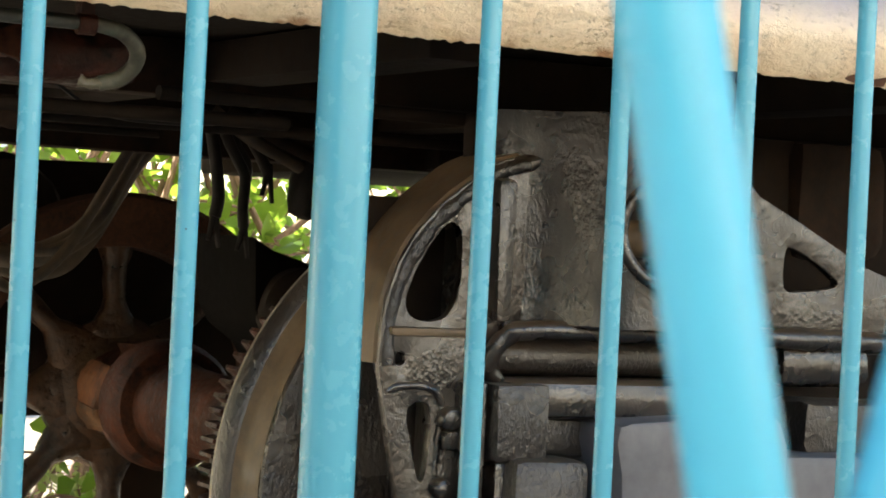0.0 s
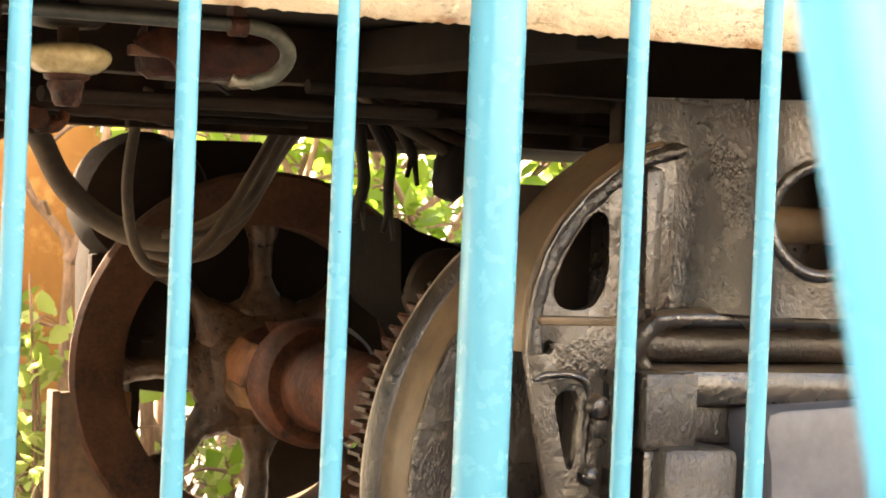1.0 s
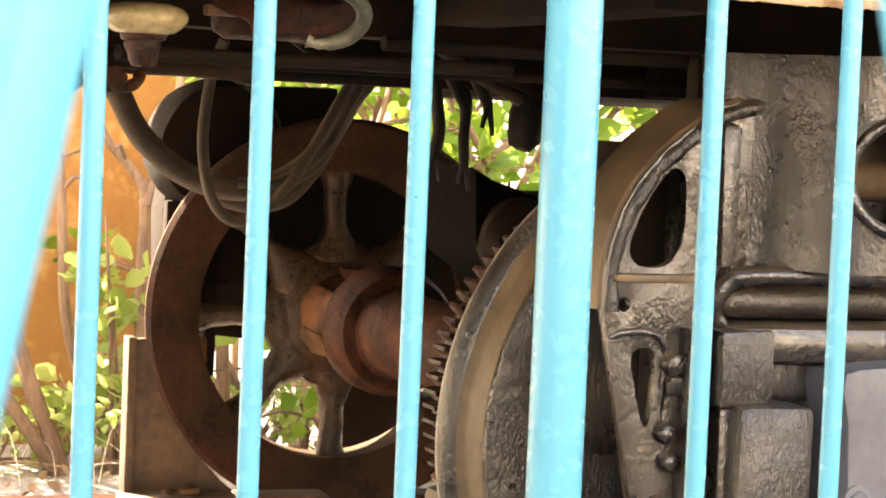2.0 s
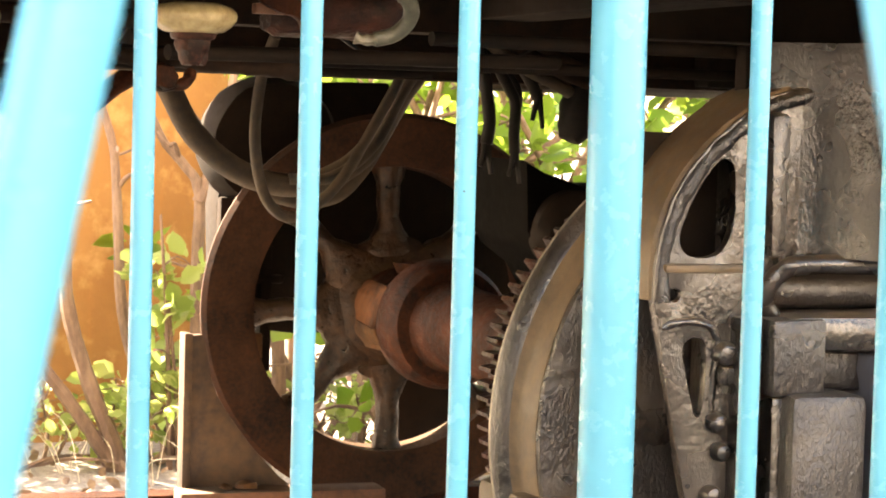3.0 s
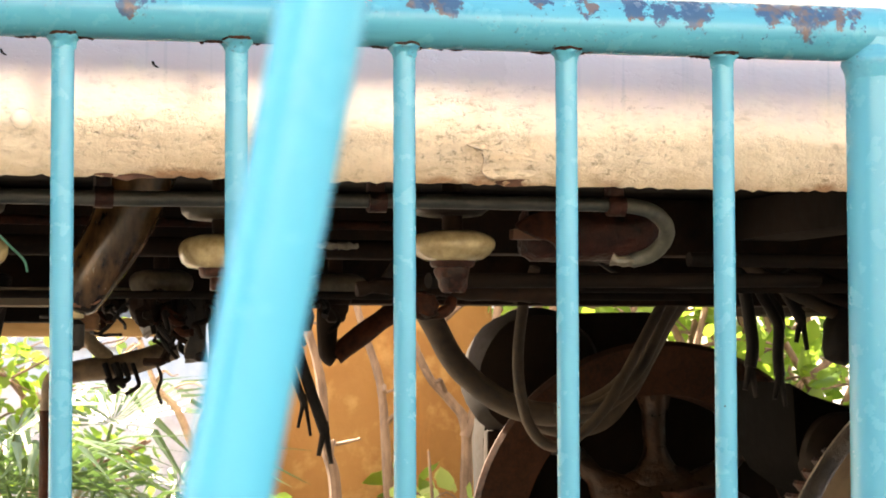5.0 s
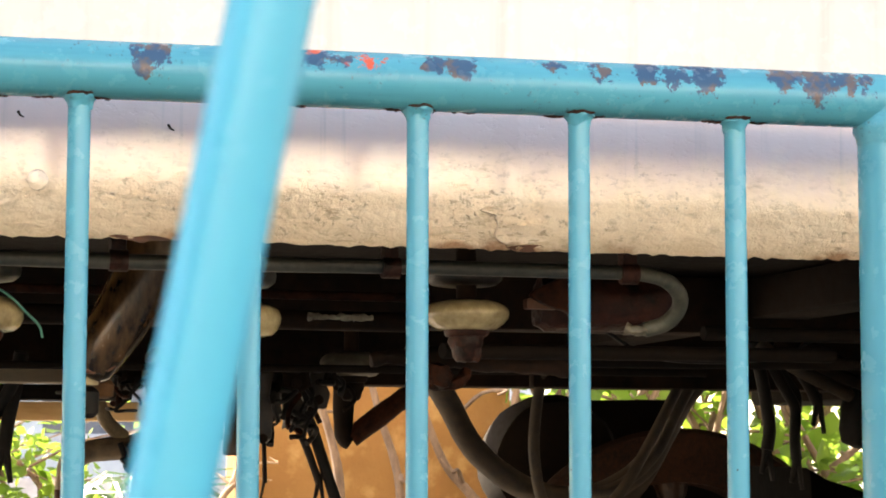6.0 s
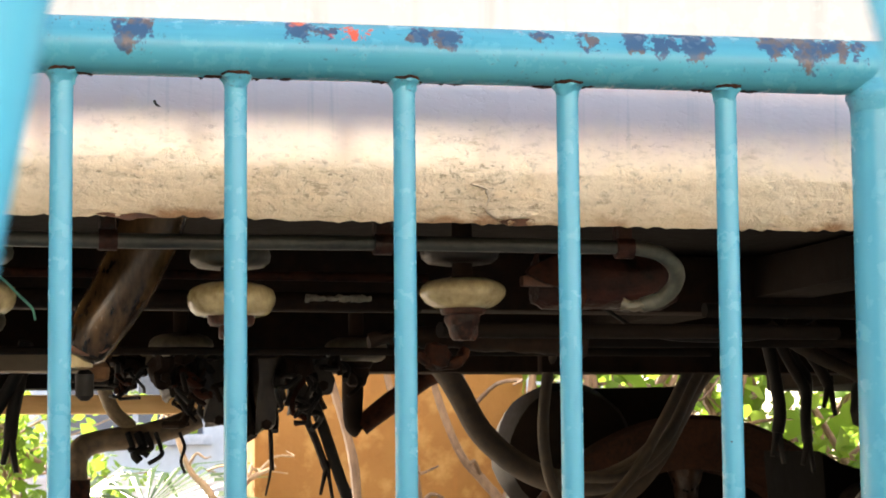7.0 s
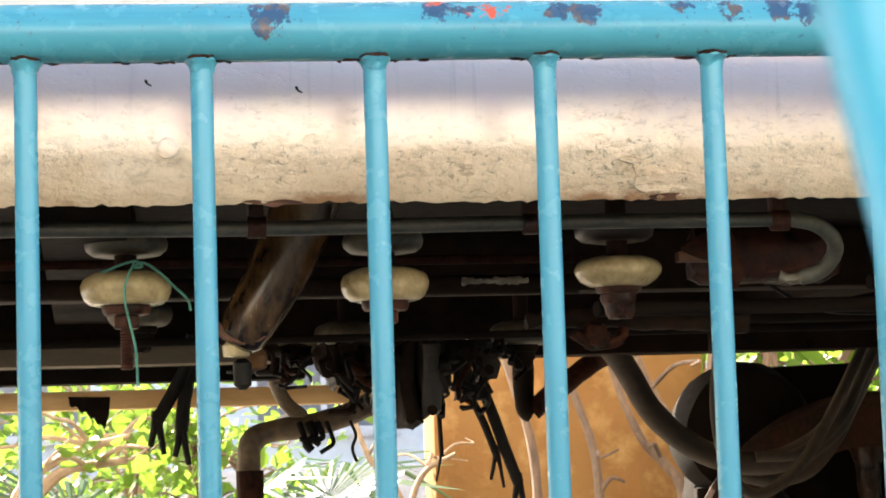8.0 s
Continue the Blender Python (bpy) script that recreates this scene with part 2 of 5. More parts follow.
# Surfaces of the unseen walls and ground added to steer bounced light.
WALL_WHITE = mottled("bounce_wall_white", (0.84, 0.79, 0.71), (0.90, 0.85, 0.77), 1.2, (0.7, 0.9), 15, 0.2, 0.01)
BOUNCE_GROUND = mottled("unseen_bounce_ground", (0.13, 0.10, 0.074), (0.19, 0.15, 0.112), 3, (0.8, 0.95), 120, 0.4, 0.004)
WALL_GREY = mottled("unseen_side_wall_beige", (0.22, 0.205, 0.18), (0.30, 0.28, 0.25), 2, (0.7, 0.9), 20, 0.3, 0.01)
WALL_DULL = mottled("unseen_low_wall_grey", (0.10, 0.09, 0.078), (0.15, 0.135, 0.115), 2, (0.7, 0.9), 20, 0.3, 0.01)
LITTER = mottled("dead_leaf", (0.12, 0.07, 0.04), (0.36, 0.25, 0.15), 8, (0.6, 0.8))
DARK_GLASS = mottled("dull_window_glass", (0.10, 0.11, 0.13), (0.16, 0.17, 0.20), 2, (0.1, 0.2))


def orange_wall():
    m = Mat("orange_plaster")
    col = m.mix(m.span(m.noise(3, 5, 0.65), 0.35, 0.65), (0.225, 0.110, 0.037), (0.285, 0.150, 0.054))
    col = m.mix(m.span(m.noise(14, 4), 0.5, 0.72), col, (0.40, 0.24, 0.10))
    col = m.mix(m.math("MULTIPLY", m.span(m.noise(5, 5, 0.7, m.scaled((2.5, 2.5, 0.4))), 0.55, 0.75), 0.6), col, (0.36, 0.15, 0.045))
    m.bump(m.math("ADD", m.noise(60, 5), m.noise(12, 3)), 0.4, 0.006)
    return m.done(col, 0.85, spec=0.3)


def body_paint():
    m = Mat("cream_white_body_paint")
    col = m.mix(m.span(m.noise(2.5, 4), 0.35, 0.65), (0.61, 0.565, 0.515), (0.54, 0.495, 0.445))
    drips = m.noise(30, 4, 0.6, m.scaled((1, 1, 0.06)))
    col = m.mix(m.math("MULTIPLY", m.span(drips, 0.54, 0.70), 0.6), col, (0.44, 0.37, 0.31))
    specks = m.math("MULTIPLY", m.span(m.voronoi(24), 0.09, 0.05), m.span(m.noise(11), 0.58, 0.63))
    col = m.mix(specks, col, (0.10, 0.08, 0.08))
    m.bump(m.noise(7, 3), 0.06, 0.01)
    return m.done(col, m.span(m.noise(40), 0.3, 0.7, 0.20, 0.32), spec=0.5)


def skirt_paint():
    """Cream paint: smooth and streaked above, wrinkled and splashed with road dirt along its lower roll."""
    m = Mat("dirty_cream_paint")
    # The lower base is lightened and warmed with ground bounce in its colour.
    col = m.mix(m.span(m.noise(5, 5, 0.65), 0.35, 0.65), (0.86, 0.66, 0.46), (0.91, 0.75, 0.57))
    # The darker mauve upper base holds the top rail's shadow.
    upper_base = m.mix(m.span(m.noise(6, 4, 0.6, m.scaled((1, 1, 0.3))), 0.4, 0.65), (0.77, 0.595, 0.555), (0.67, 0.515, 0.48))
    streak = m.span(m.noise(70, 4, 0.7, m.scaled((1, 1, 0.03))), 0.58, 0.74)
    upper_base = m.mix(m.math("MULTIPLY", streak, 0.6), upper_base, (0.42, 0.37, 0.36))
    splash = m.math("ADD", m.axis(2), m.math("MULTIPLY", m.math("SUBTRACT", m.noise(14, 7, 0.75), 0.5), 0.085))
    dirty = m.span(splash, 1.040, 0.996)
    wrinkle = m.noise(95, 4, 0.66, m.scaled((0.7, 0.7, 1.3)), 0.2)
    grime = m.noise(24, 6, 0.75, m.scaled((0.7, 0.7, 1.4)))
    col = m.mix(m.math("MULTIPLY", m.span(grime, 0.50, 0.70), 0.5), col, (0.60, 0.44, 0.27))
    col = m.mix(m.math("MULTIPLY", m.span(wrinkle, 0.54, 0.70), 0.60), col, (0.46, 0.34, 0.21))
    pits = m.math("MULTIPLY", m.span(m.noise(150, 4, 0.7, m.scaled((0.9, 0.9, 1.2))), 0.57, 0.66), m.span(m.noise(9, 4), 0.42, 0.58))
    col = m.mix(m.math("MULTIPLY", pits, 0.75), col, (0.24, 0.16, 0.09))
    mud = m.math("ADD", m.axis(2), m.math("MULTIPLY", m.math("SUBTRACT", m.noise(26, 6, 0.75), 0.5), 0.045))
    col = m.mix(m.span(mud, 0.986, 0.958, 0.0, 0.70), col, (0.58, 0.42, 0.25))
    col = m.mix(dirty, upper_base, col)
    dash = m.math("MULTIPLY", m.span(m.noise(170, 4, 0.65, m.scaled((0.4, 0.4, 1.4))), 0.56, 0.62), m.span(m.noise(9, 3, 0.6), 0.50, 0.62))
    dash = m.math("MULTIPLY", dash, m.span(m.axis(2), 1.034, 1.020))
    col = m.mix(m.math("MULTIPLY", dash, 0.7), col, (0.36, 0.24, 0.14))
    rust = m.math("MULTIPLY", m.span(m.math("ADD", m.axis(2), m.math("MULTIPLY", m.math("SUBTRACT", m.noise(30, 4, 0.7), 0.5), 0.03)), 0.966, 0.960), m.span(m.noise(7, 3), 0.50, 0.56))
    col = m.mix(m.math("MULTIPLY", rust, 0.8), col, (0.30, 0.13, 0.05))
    height = m.math("ADD", m.math("MULTIPLY", wrinkle, -1.0), m.math("MULTIPLY", grime, -0.5))
    height = m.math("MULTIPLY", m.math("SUBTRACT", height, m.math("MULTIPLY", pits, 0.5)), m.span(splash, 0.998, 0.968, 0.13, 1.0))
    m.bump(height, 0.6, 0.006)
    dull = m.span(m.math("ADD", m.axis(0), m.math("MULTIPLY", m.math("SUBTRACT", m.noise(25, 4), 0.5), 0.03)), -0.290, -0.262, 0.0, 0.26)
    gloss = m.span(splash, 0.994, 0.970, 0.12, 0.42)
    out = m.done(col, m.math("ADD", gloss, dull), spec=0.45)
    shine = m.math("MULTIPLY", m.span(dull, 0.0, 0.2, 1.0, 0.0), m.span(splash, 0.972, 0.992, 0.0, 1.0))
    m.put(m.b.inputs["Coat Weight"], m.math("MULTIPLY", shine, m.span(dash, 0.0, 1.0, 0.65, 0.0)))
    m.b.inputs["Coat IOR"].default_value = 1.48
    m.b.inputs["Coat Roughness"].default_value = 0.05
    m.link(m.b.inputs["Normal"].links[0].from_socket, m.b.inputs["Coat Normal"])
    return out


def ground_mat():
    m = Mat("dry_earth_and_gravel")
    grit = m.noise(60, 5, 0.7)
    col = m.mix(m.span(m.noise(1.5, 5), 0.35, 0.65), (0.18, 0.155, 0.13), (0.29, 0.26, 0.235))
    col = m.mix(m.span(grit, 0.45, 0.68), col, (0.38, 0.345, 0.31))
    m.bump(m.math("ADD", grit, m.math("MULTIPLY", m.voronoi(45), 0.6)), 0.6, 0.012)
    return m.done(col, 0.9, spec=0.3)


def leaf_mat(name, a, b, through_light=(0.42, 0.60, 0.08), share=0.55):
    m = Mat(name)
    col = m.mix(m.island(), a, b)
    out = m.done(col, 0.42, spec=0.4)
    tr = m.t.nodes.new("ShaderNodeBsdfTranslucent")
    m.link(m.mix(0.35, col, through_light), tr.inputs["Color"])
    mixer = m.t.nodes.new("ShaderNodeMixShader")
    mixer.inputs[0].default_value = share
    m.link(m.b.outputs[0], mixer.inputs[1])
    m.link(tr.outputs[0], mixer.inputs[2])
    m.link(mixer.outputs[0], m.t.nodes["Material Output"].inputs["Surface"])
    return out


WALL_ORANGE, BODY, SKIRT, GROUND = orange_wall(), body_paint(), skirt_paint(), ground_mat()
LEAF = leaf_mat("green_leaf", (0.060, 0.135, 0.014), (0.18, 0.28, 0.042), (0.34, 0.52, 0.06))
# Lighter copy of the green leaf, with strong sunlight in its colour.
LEAF_SUN_TONED = leaf_mat("sun_toned_leaf", (0.17, 0.27, 0.06), (0.40, 0.45, 0.18), (0.48, 0.60, 0.16))
LEAF_DARK = leaf_mat("deep_green_leaf", (0.035, 0.10, 0.02), (0.09, 0.19, 0.03))
LEAF_PALM = leaf_mat("palm_leaf", (0.026, 0.068, 0.022), (0.075, 0.130, 0.048), (0.11, 0.22, 0.04), 0.35)


# ---------------------------------------------------------------- shapes
def part(name, bm, mat, parent=None, label="", smooth=True):
    """Links a bmesh as one mesh object under a thing or a part."""
    me = bpy.data.meshes.new(name)
    bm.to_mesh(me)
    bm.free()
    me.materials.append(mat)
    if smooth:
        me.shade_smooth()
        me.set_sharp_from_angle(angle=radians(38))
    ob = new(name, me)
    ob.parent = parent
    return tagged(ob, label)


def again(name, ob, m, parent, label=""):
    """Another piece on the same mesh."""
    o = new(name, ob.data)
    o.parent = parent
    o.matrix_basis = m
    return tagged(o, label)


def thing(name, m, label, category, group="", kind=""):
    return_ob = new(name)
    return_ob.empty_display_size = 0.1
    return_ob.matrix_basis = m
    return tagged(return_ob, label, category, group, kind)


def soften(bm, width, angle=35, segments=2):
    edges = [e for e in bm.edges if len(e.link_faces) == 2 and e.calc_face_angle() > radians(angle)]
    if edges and width:
        bmesh.ops.bevel(bm, geom=edges, offset=width, segments=segments, profile=0.6, affect="EDGES", clamp_overlap=True)
    return bm


def box(x0, x1, y0, y1, z0, z1, bevel=0.003, m=None):
    bm = bmesh.new()
    bmesh.ops.create_cube(bm, size=1)
    for v in bm.verts:
        v.co = Vector(((x0 + x1) / 2 + v.co.x * (x1 - x0), (y0 + y1) / 2 + v.co.y * (y1 - y0), (z0 + z1) / 2 + v.co.z * (z1 - z0)))
    soften(bm, bevel)
    if m:
        bm.transform(m)
    return bm


def smooth_line(points, steps=6):
    """A Catmull-Rom line through the points."""
    p = [Vector(q) for q in points]
    p = [p[0] * 2 - p[1], *p, p[-1] * 2 - p[-2]]
    out = []
    for a, b, c, d in zip(p, p[1:], p[2:], p[3:]):
        for k in range(steps):
            t = k / steps
            out.append(0.5 * (2 * b + (c - a) * t + (2 * a - 5 * b + 4 * c - d) * t * t + (3 * b - a - 3 * c + d) * t ** 3))
    return out + [p[-2]]


def tube(points, r, sides=10, steps=6, bm=None, wobble=0.0, flat=1.0):
    """A round rod along a smooth line; r is a number or one radius for each end."""
    line = smooth_line(points, steps) if steps > 1 else [Vector(p) for p in points]
    r0, r1 = r if isinstance(r, tuple) else (r, r)
    bm = bm or bmesh.new()
    n, side, rings = len(line), None, []
    for i, p in enumerate(line):
        way = (line[min(i + 1, n - 1)] - line[max(i - 1, 0)]).normalized()
        if side is None:
            side = way.orthogonal().normalized()
        side = (side - way * side.dot(way)).normalized()
        other = way.cross(side)
        rad = r0 + (r1 - r0) * i / (n - 1)
        if wobble:
            rad *= 1 + wobble * noise.noise(p * 40)
        rings.append([bm.verts.new(p + (side * math.cos(a) + other * math.sin(a) * flat) * rad) for a in (2 * math.pi * k / sides for k in range(sides))])
    for a, b in zip(rings, rings[1:]):
        for k in range(sides):
            bm.faces.new((a[k], a[(k + 1) % sides], b[(k + 1) % sides], b[k]))
    bm.faces.new(rings[0][::-1])
    bm.faces.new(rings[-1])
    return bm


def lathe(profile, sides=32, m=None, closed=False, bm=None):
    """Turns a profile of (radius, height) about z."""
    bm = bm or bmesh.new()
    first = len(bm.verts)
    rings = []
    for r, h in profile:
        rings.append([bm.verts.new((r * math.cos(2 * math.pi * k / sides), r * math.sin(2 * math.pi * k / sides), h)) for k in range(sides)])
    pairs = list(zip(rings, rings[1:])) + ([(rings[-1], rings[0])] if closed else [])
    for a, b in pairs:
        for k in range(sides):
            bm.faces.new((a[k], a[(k + 1) % sides], b[(k + 1) % sides], b[k]))
    if not closed:
        bm.faces.new(rings[0][::-1])
        bm.faces.new(rings[-1])
    bm.verts.ensure_lookup_table()
    if m:
        bmesh.ops.transform(bm, matrix=m, verts=bm.verts[first:])
    bmesh.ops.recalc_face_normals(bm, faces=bm.faces)
    return bm


ACROSS = Matrix.Rotation(radians(-90), 4, "X")  # turns z into +y


def plate(outer, holes, y0, y1, bevel=0.003):
    """A plate in the xz plane, with openings through it, from y0 to y1."""
    bm = bmesh.new()
    edges = []
    for loop in (outer, *holes):
        vs = [bm.verts.new((x, y0, z)) for x, z in loop]
        edges += [bm.edges.new((a, b)) for a, b in zip(vs, vs[1:] + vs[:1])]
    bmesh.ops.triangle_fill(bm, use_beauty=True, use_dissolve=False, edges=edges)
    made = bmesh.ops.extrude_face_region(bm, geom=bm.faces[:])
    for v in made["geom"]:
        if isinstance(v, bmesh.types.BMVert):
            v.co.y = y1
    bmesh.ops.recalc_face_normals(bm, faces=bm.faces)
    return soften(bm, bevel, 30)


def disc_loop(cx, cz, r, n=20, squash=1.0):
    return [(cx + r * math.cos(2 * math.pi * k / n), cz + r * squash * math.sin(2 * math.pi * k / n)) for k in range(n)]


def rounded(points, steps=4):
    """A closed smooth loop through 2D points."""
    p = [Vector((x, z, 0)) for x, z in points]
    n, out = len(p), []
    for i in range(n):
        a, b, c, d = p[i - 1], p[i], p[(i + 1) % n], p[(i + 2) % n]
        for k in range(steps):
            t = k / steps
            q = 0.5 * (2 * b + (c - a) * t + (2 * a - 5 * b + 4 * c - d) * t * t + (3 * b - a - 3 * c + d) * t ** 3)
            out.append((q.x, q.y))
    return out


def roughen(bm, amount, scale):
    for v in bm.verts:
        v.co += noise.noise_vector(v.co * scale) * amount
    return bm


def hexbolt(r, h, m):
    bm = bmesh.new()
    bmesh.ops.create_cone(bm, cap_ends=True, segments=6, radius1=r, radius2=r, depth=h)
    for v in bm.verts:
        v.co.z += h / 2
    soften(bm, r * 0.12, 30, 1)
    bm.transform(m)
    return bm


# ---------------------------------------------------------------- the setting
GROUND_Z = 0.10


def build_ground():
    bm = bmesh.new()
    xs = sorted({-3000, -400, -60, -15, 15, 60, 400, 3000, *[-8 + 0.25 * k for k in range(65)]})
    ys = sorted({-3000, -400, -60, -15, 15, 60, 400, 3000, *[-4 + 0.25 * k for k in range(49)]})
    grid = [[bm.verts.new((x, y, GROUND_Z + (0.012 * noise.noise((x * 1.3, y * 1.3, 0)) if abs(x) < 8 and -4 < y < 8 else 0))) for y in ys] for x in xs]
    for i in range(len(xs) - 1):
        for j in range(len(ys) - 1):
            bm.faces.new((grid[i][j], grid[i + 1][j], grid[i + 1][j + 1], grid[i][j + 1]))
    tagged(part("ground", bm, GROUND), "dry earth with gravel and fallen leaves under the tram", "ground", kind="structure")


build_ground()

wall = tagged(part("wall_orange", box(-0.075, 0.565, 3.40, 3.62, 0.05, 2.7, 0.012), WALL_ORANGE), "short orange plastered wall standing behind the tram among shrubs", "wall", kind="structure")
stone_wall = tagged(part("wall_stone", box(-4.5, 0.6, 7.2, 7.5, 0.05, 0.75, 0.02), STONE), "low pale stone garden wall in the sun", "wall", kind="structure")

# unseen plain walls added behind the camera to shape reflected and bounced light
tagged(part("unseen_wall_dark", box(-24, 24, -6.3, -6.0, 0.05, 1.35, 0.02), WALL_DULL), "unseen low grey wall, added to darken low reflections", "wall", kind="structure")
tagged(part("unseen_wall_bounce", box(-24, 24, -8.3, -8.0, 0.05, 3.3, 0.02), WALL_WHITE), "unseen plain white wall, added to bounce sunlight at the tram", "wall", kind="structure")
tagged(part("unseen_wall_side", box(-8.3, -8.0, -8.0, -1.2, 0.05, 3.3, 0.02), WALL_GREY), "unseen plain grey wall, added at the side", "wall", kind="structure")
# Unseen sheet added before the fence; its tone sets the warm bounce.
tagged(part("road", box(-60, 60, -5.99, -0.45, GROUND_Z - 0.05, GROUND_Z + 0.02, 0.004), BOUNCE_GROUND), "unseen brown ground sheet before the fence, added for its bounce", "road", kind="structure")

# the whole car is drawn a little small and set back from the fence as it is enlarged
LARGER = Matrix.Translation((-0.65, -1.485, 0.81)) @ Matrix.Scale(1.037, 4) @ Matrix.Translation((0.65, 1.485, -0.81))
TRAM = LARGER @ Matrix.Translation((0, 0.06, 0)) @ Matrix.Rotation(radians(3.0), 4, "Z")
# the truck stands a little turned under the car, in line with its rails
TRUCK = TRAM @ Matrix.Translation((0.35, 0.30, 0)) @ Matrix.Rotation(radians(-4.0), 4, "Z") @ Matrix.Translation((-0.35, -0.30, 0))


def track_rail(v):
    bm = bmesh.new()
    profile = [(-0.05, 0.085), (0.05, 0.085), (0.05, 0.095), (0.008, 0.11), (0.008, 0.185), (0.03, 0.195), (0.03, 0.222), (-0.03, 0.222), (-0.03, 0.195), (-0.008, 0.185), (-0.008, 0.11), (-0.05, 0.095)]
    ends = [[bm.verts.new((u, v + a, b)) for a, b in profile] for u in (-4.5, 5.5)]
    for k in range(len(profile)):
        bm.faces.new((ends[0][k], ends[0][k - 1], ends[1][k - 1], ends[1][k]))
    bm.faces.new(ends[0])
    bm.faces.new(ends[1][::-1])
    bmesh.ops.recalc_face_normals(bm, faces=bm.faces)
    ob = tagged(part("track_rail", bm, RUST_DARK, smooth=False), "rusty steel tram rail lying on the ground", "rail", "rails of the track", "structure")
    ob.matrix_basis = TRUCK


track_rail(0.440)
track_rail(1.912)

# ---------------------------------------------------------------- fences
BAR_STEP, RAIL_Z = 0.12, 1.0705


def build_fence():
    fence = thing("fence", pose(0, 0, GROUND_Z), "turquoise painted steel tube fence with chipped paint on its top rail", "fence")
    up = -GROUND_Z
    rail = tube([(x, 0, RAIL_Z + up) for x in (-2.6, -1.3, -0.6, -0.3, 0, 0.3, 0.6, 1.3, 2.6)], 0.0205, 28, 1)
    part("top_rail", rail, RAIL_PAINT, fence, "turquoise top rail, paint chipped to navy and red")
    bar = part("bar", tube([(0, 0, -0.1), (0, 0, 0.3), (0, 0, 0.7), (0, 0, RAIL_Z - 0.012 + up)], 0.0080, 18, 1), TURQUOISE, fence)
    weld_bm = lathe([(0.0081, -0.0275), (0.0088, -0.0248), (0.0100, -0.0225), (0.0120, -0.0208), (0.0124, -0.0190), (0.010, -0.008)], 26)
    roughen(weld_bm, 0.0022, 160)
    weld = part("weld", weld_bm, RAIL_PAINT, fence)
    crack_bm = lathe([(0.0110, -0.0196), (0.0136, -0.0190), (0.0142, -0.0176), (0.0110, -0.0170)], 26)
    crack = part("weld_crack", roughen(crack_bm, 0.0022, 170), RUST_DARK, fence, "dark rusty crack above the weld")
    post = part("post", tube([(0, 0, -0.1), (0, 0, 0.3), (0, 0, 0.7), (0, 0, RAIL_Z - 0.004 + up)], 0.0212, 30, 1), TURQUOISE, fence)
    collar_bm = lathe([(0.0213, -0.034), (0.0222, -0.029), (0.0246, -0.0225), (0.0240, -0.018), (0.020, -0.006)], 24)
    collar = part("weld", roughen(collar_bm, 0.001, 120), RAIL_PAINT, fence)
    collar.location.z = RAIL_Z + up
    rng = random.Random(21)
    for k in range(90):
        x = rng.uniform(-1.0, 0.8)
        if k < 50:
            x = round(x / BAR_STEP) * BAR_STEP + rng.choice((-1, 1)) * rng.uniform(0.006, 0.022)
        a = radians(rng.uniform(-100, -84))
        s = rng.uniform(0.35, 0.9)
        scab = lathe([(0.0006, -0.0012), (0.0030, -0.0008), (0.0036, 0.0004), (0.001, 0.0010)], 9, Matrix.Translation((x, 0.0204 * math.cos(a), RAIL_Z + up + 0.0204 * math.sin(a))) @ Matrix.Diagonal((s * rng.uniform(0.8, 3.5), s, s, 1)))
        part("rust_scab", roughen(scab, 0.0016, 420), RUST_DARK if k % 3 else SOOT, fence)
    first = True
    for k in range(-20, 21):
        x = k * BAR_STEP
        if k % 8 == 0:
            if k:
                again("post", post, pose(x, 0, 0), fence)
                again("weld", collar, pose(x, 0, RAIL_Z + up), fence)
            continue
        turn = 47 * k % 360
        if first:
            bar.location.x, weld.location, first = x, (x, 0, RAIL_Z + up), False
            crack.location = (x, 0, RAIL_Z + up)
            continue
        again("bar", bar, pose(x, 0, 0, rz=turn), fence)
        again("weld", weld, pose(x, 0, RAIL_Z + up, rz=turn), fence)
        again("weld_crack", crack, pose(x, 0, RAIL_Z + up, rz=turn + 40), fence)


build_fence()


def build_railing():
    low, step, slope = 0.722, 0.1419, 0.20
    high = low + step / 2 / slope
    railing = thing("zigzag_railing", pose(-0.6416, -1.25, GROUND_Z, rz=-22), "turquoise railing of thin zigzag steel rods between two rails", "railing")
    up = -GROUND_Z
    first = -0.0196 - 4 * step
    last = first + 8 * step
    part("top_rail", tube([(first, 0, high + 0.012 + up), (last, 0, high + 0.012 + up)], 0.014, 16, 1), ROD_PAINT, railing)
    part("bottom_rail", tube([(first, 0, low - 0.012 + up), (last, 0, low - 0.012 + up)], 0.014, 16, 1), ROD_PAINT, railing)
    for x in (first, last):
        part("post", tube([(x, 0, -0.05), (x, 0, high + 0.02 + up)], 0.02, 20, 1), ROD_PAINT, railing)
    for k in range(8):
        x = first + k * step
        part("rod", tube([(x, 0, low + up), (x + step / 2, 0, high + up)], 0.0052, 20, 1), ROD_PAINT, railing)
        part("rod", tube([(x + step / 2, 0, high + up), (x + step, 0, low + up)], 0.0052, 20, 1), ROD_PAINT, railing)


build_railing()

# ---------------------------------------------------------------- tram body
tram = thing("tram_car", TRAM, "old cream-white tram car with flaking paint and dark rusty undergear", "tram")


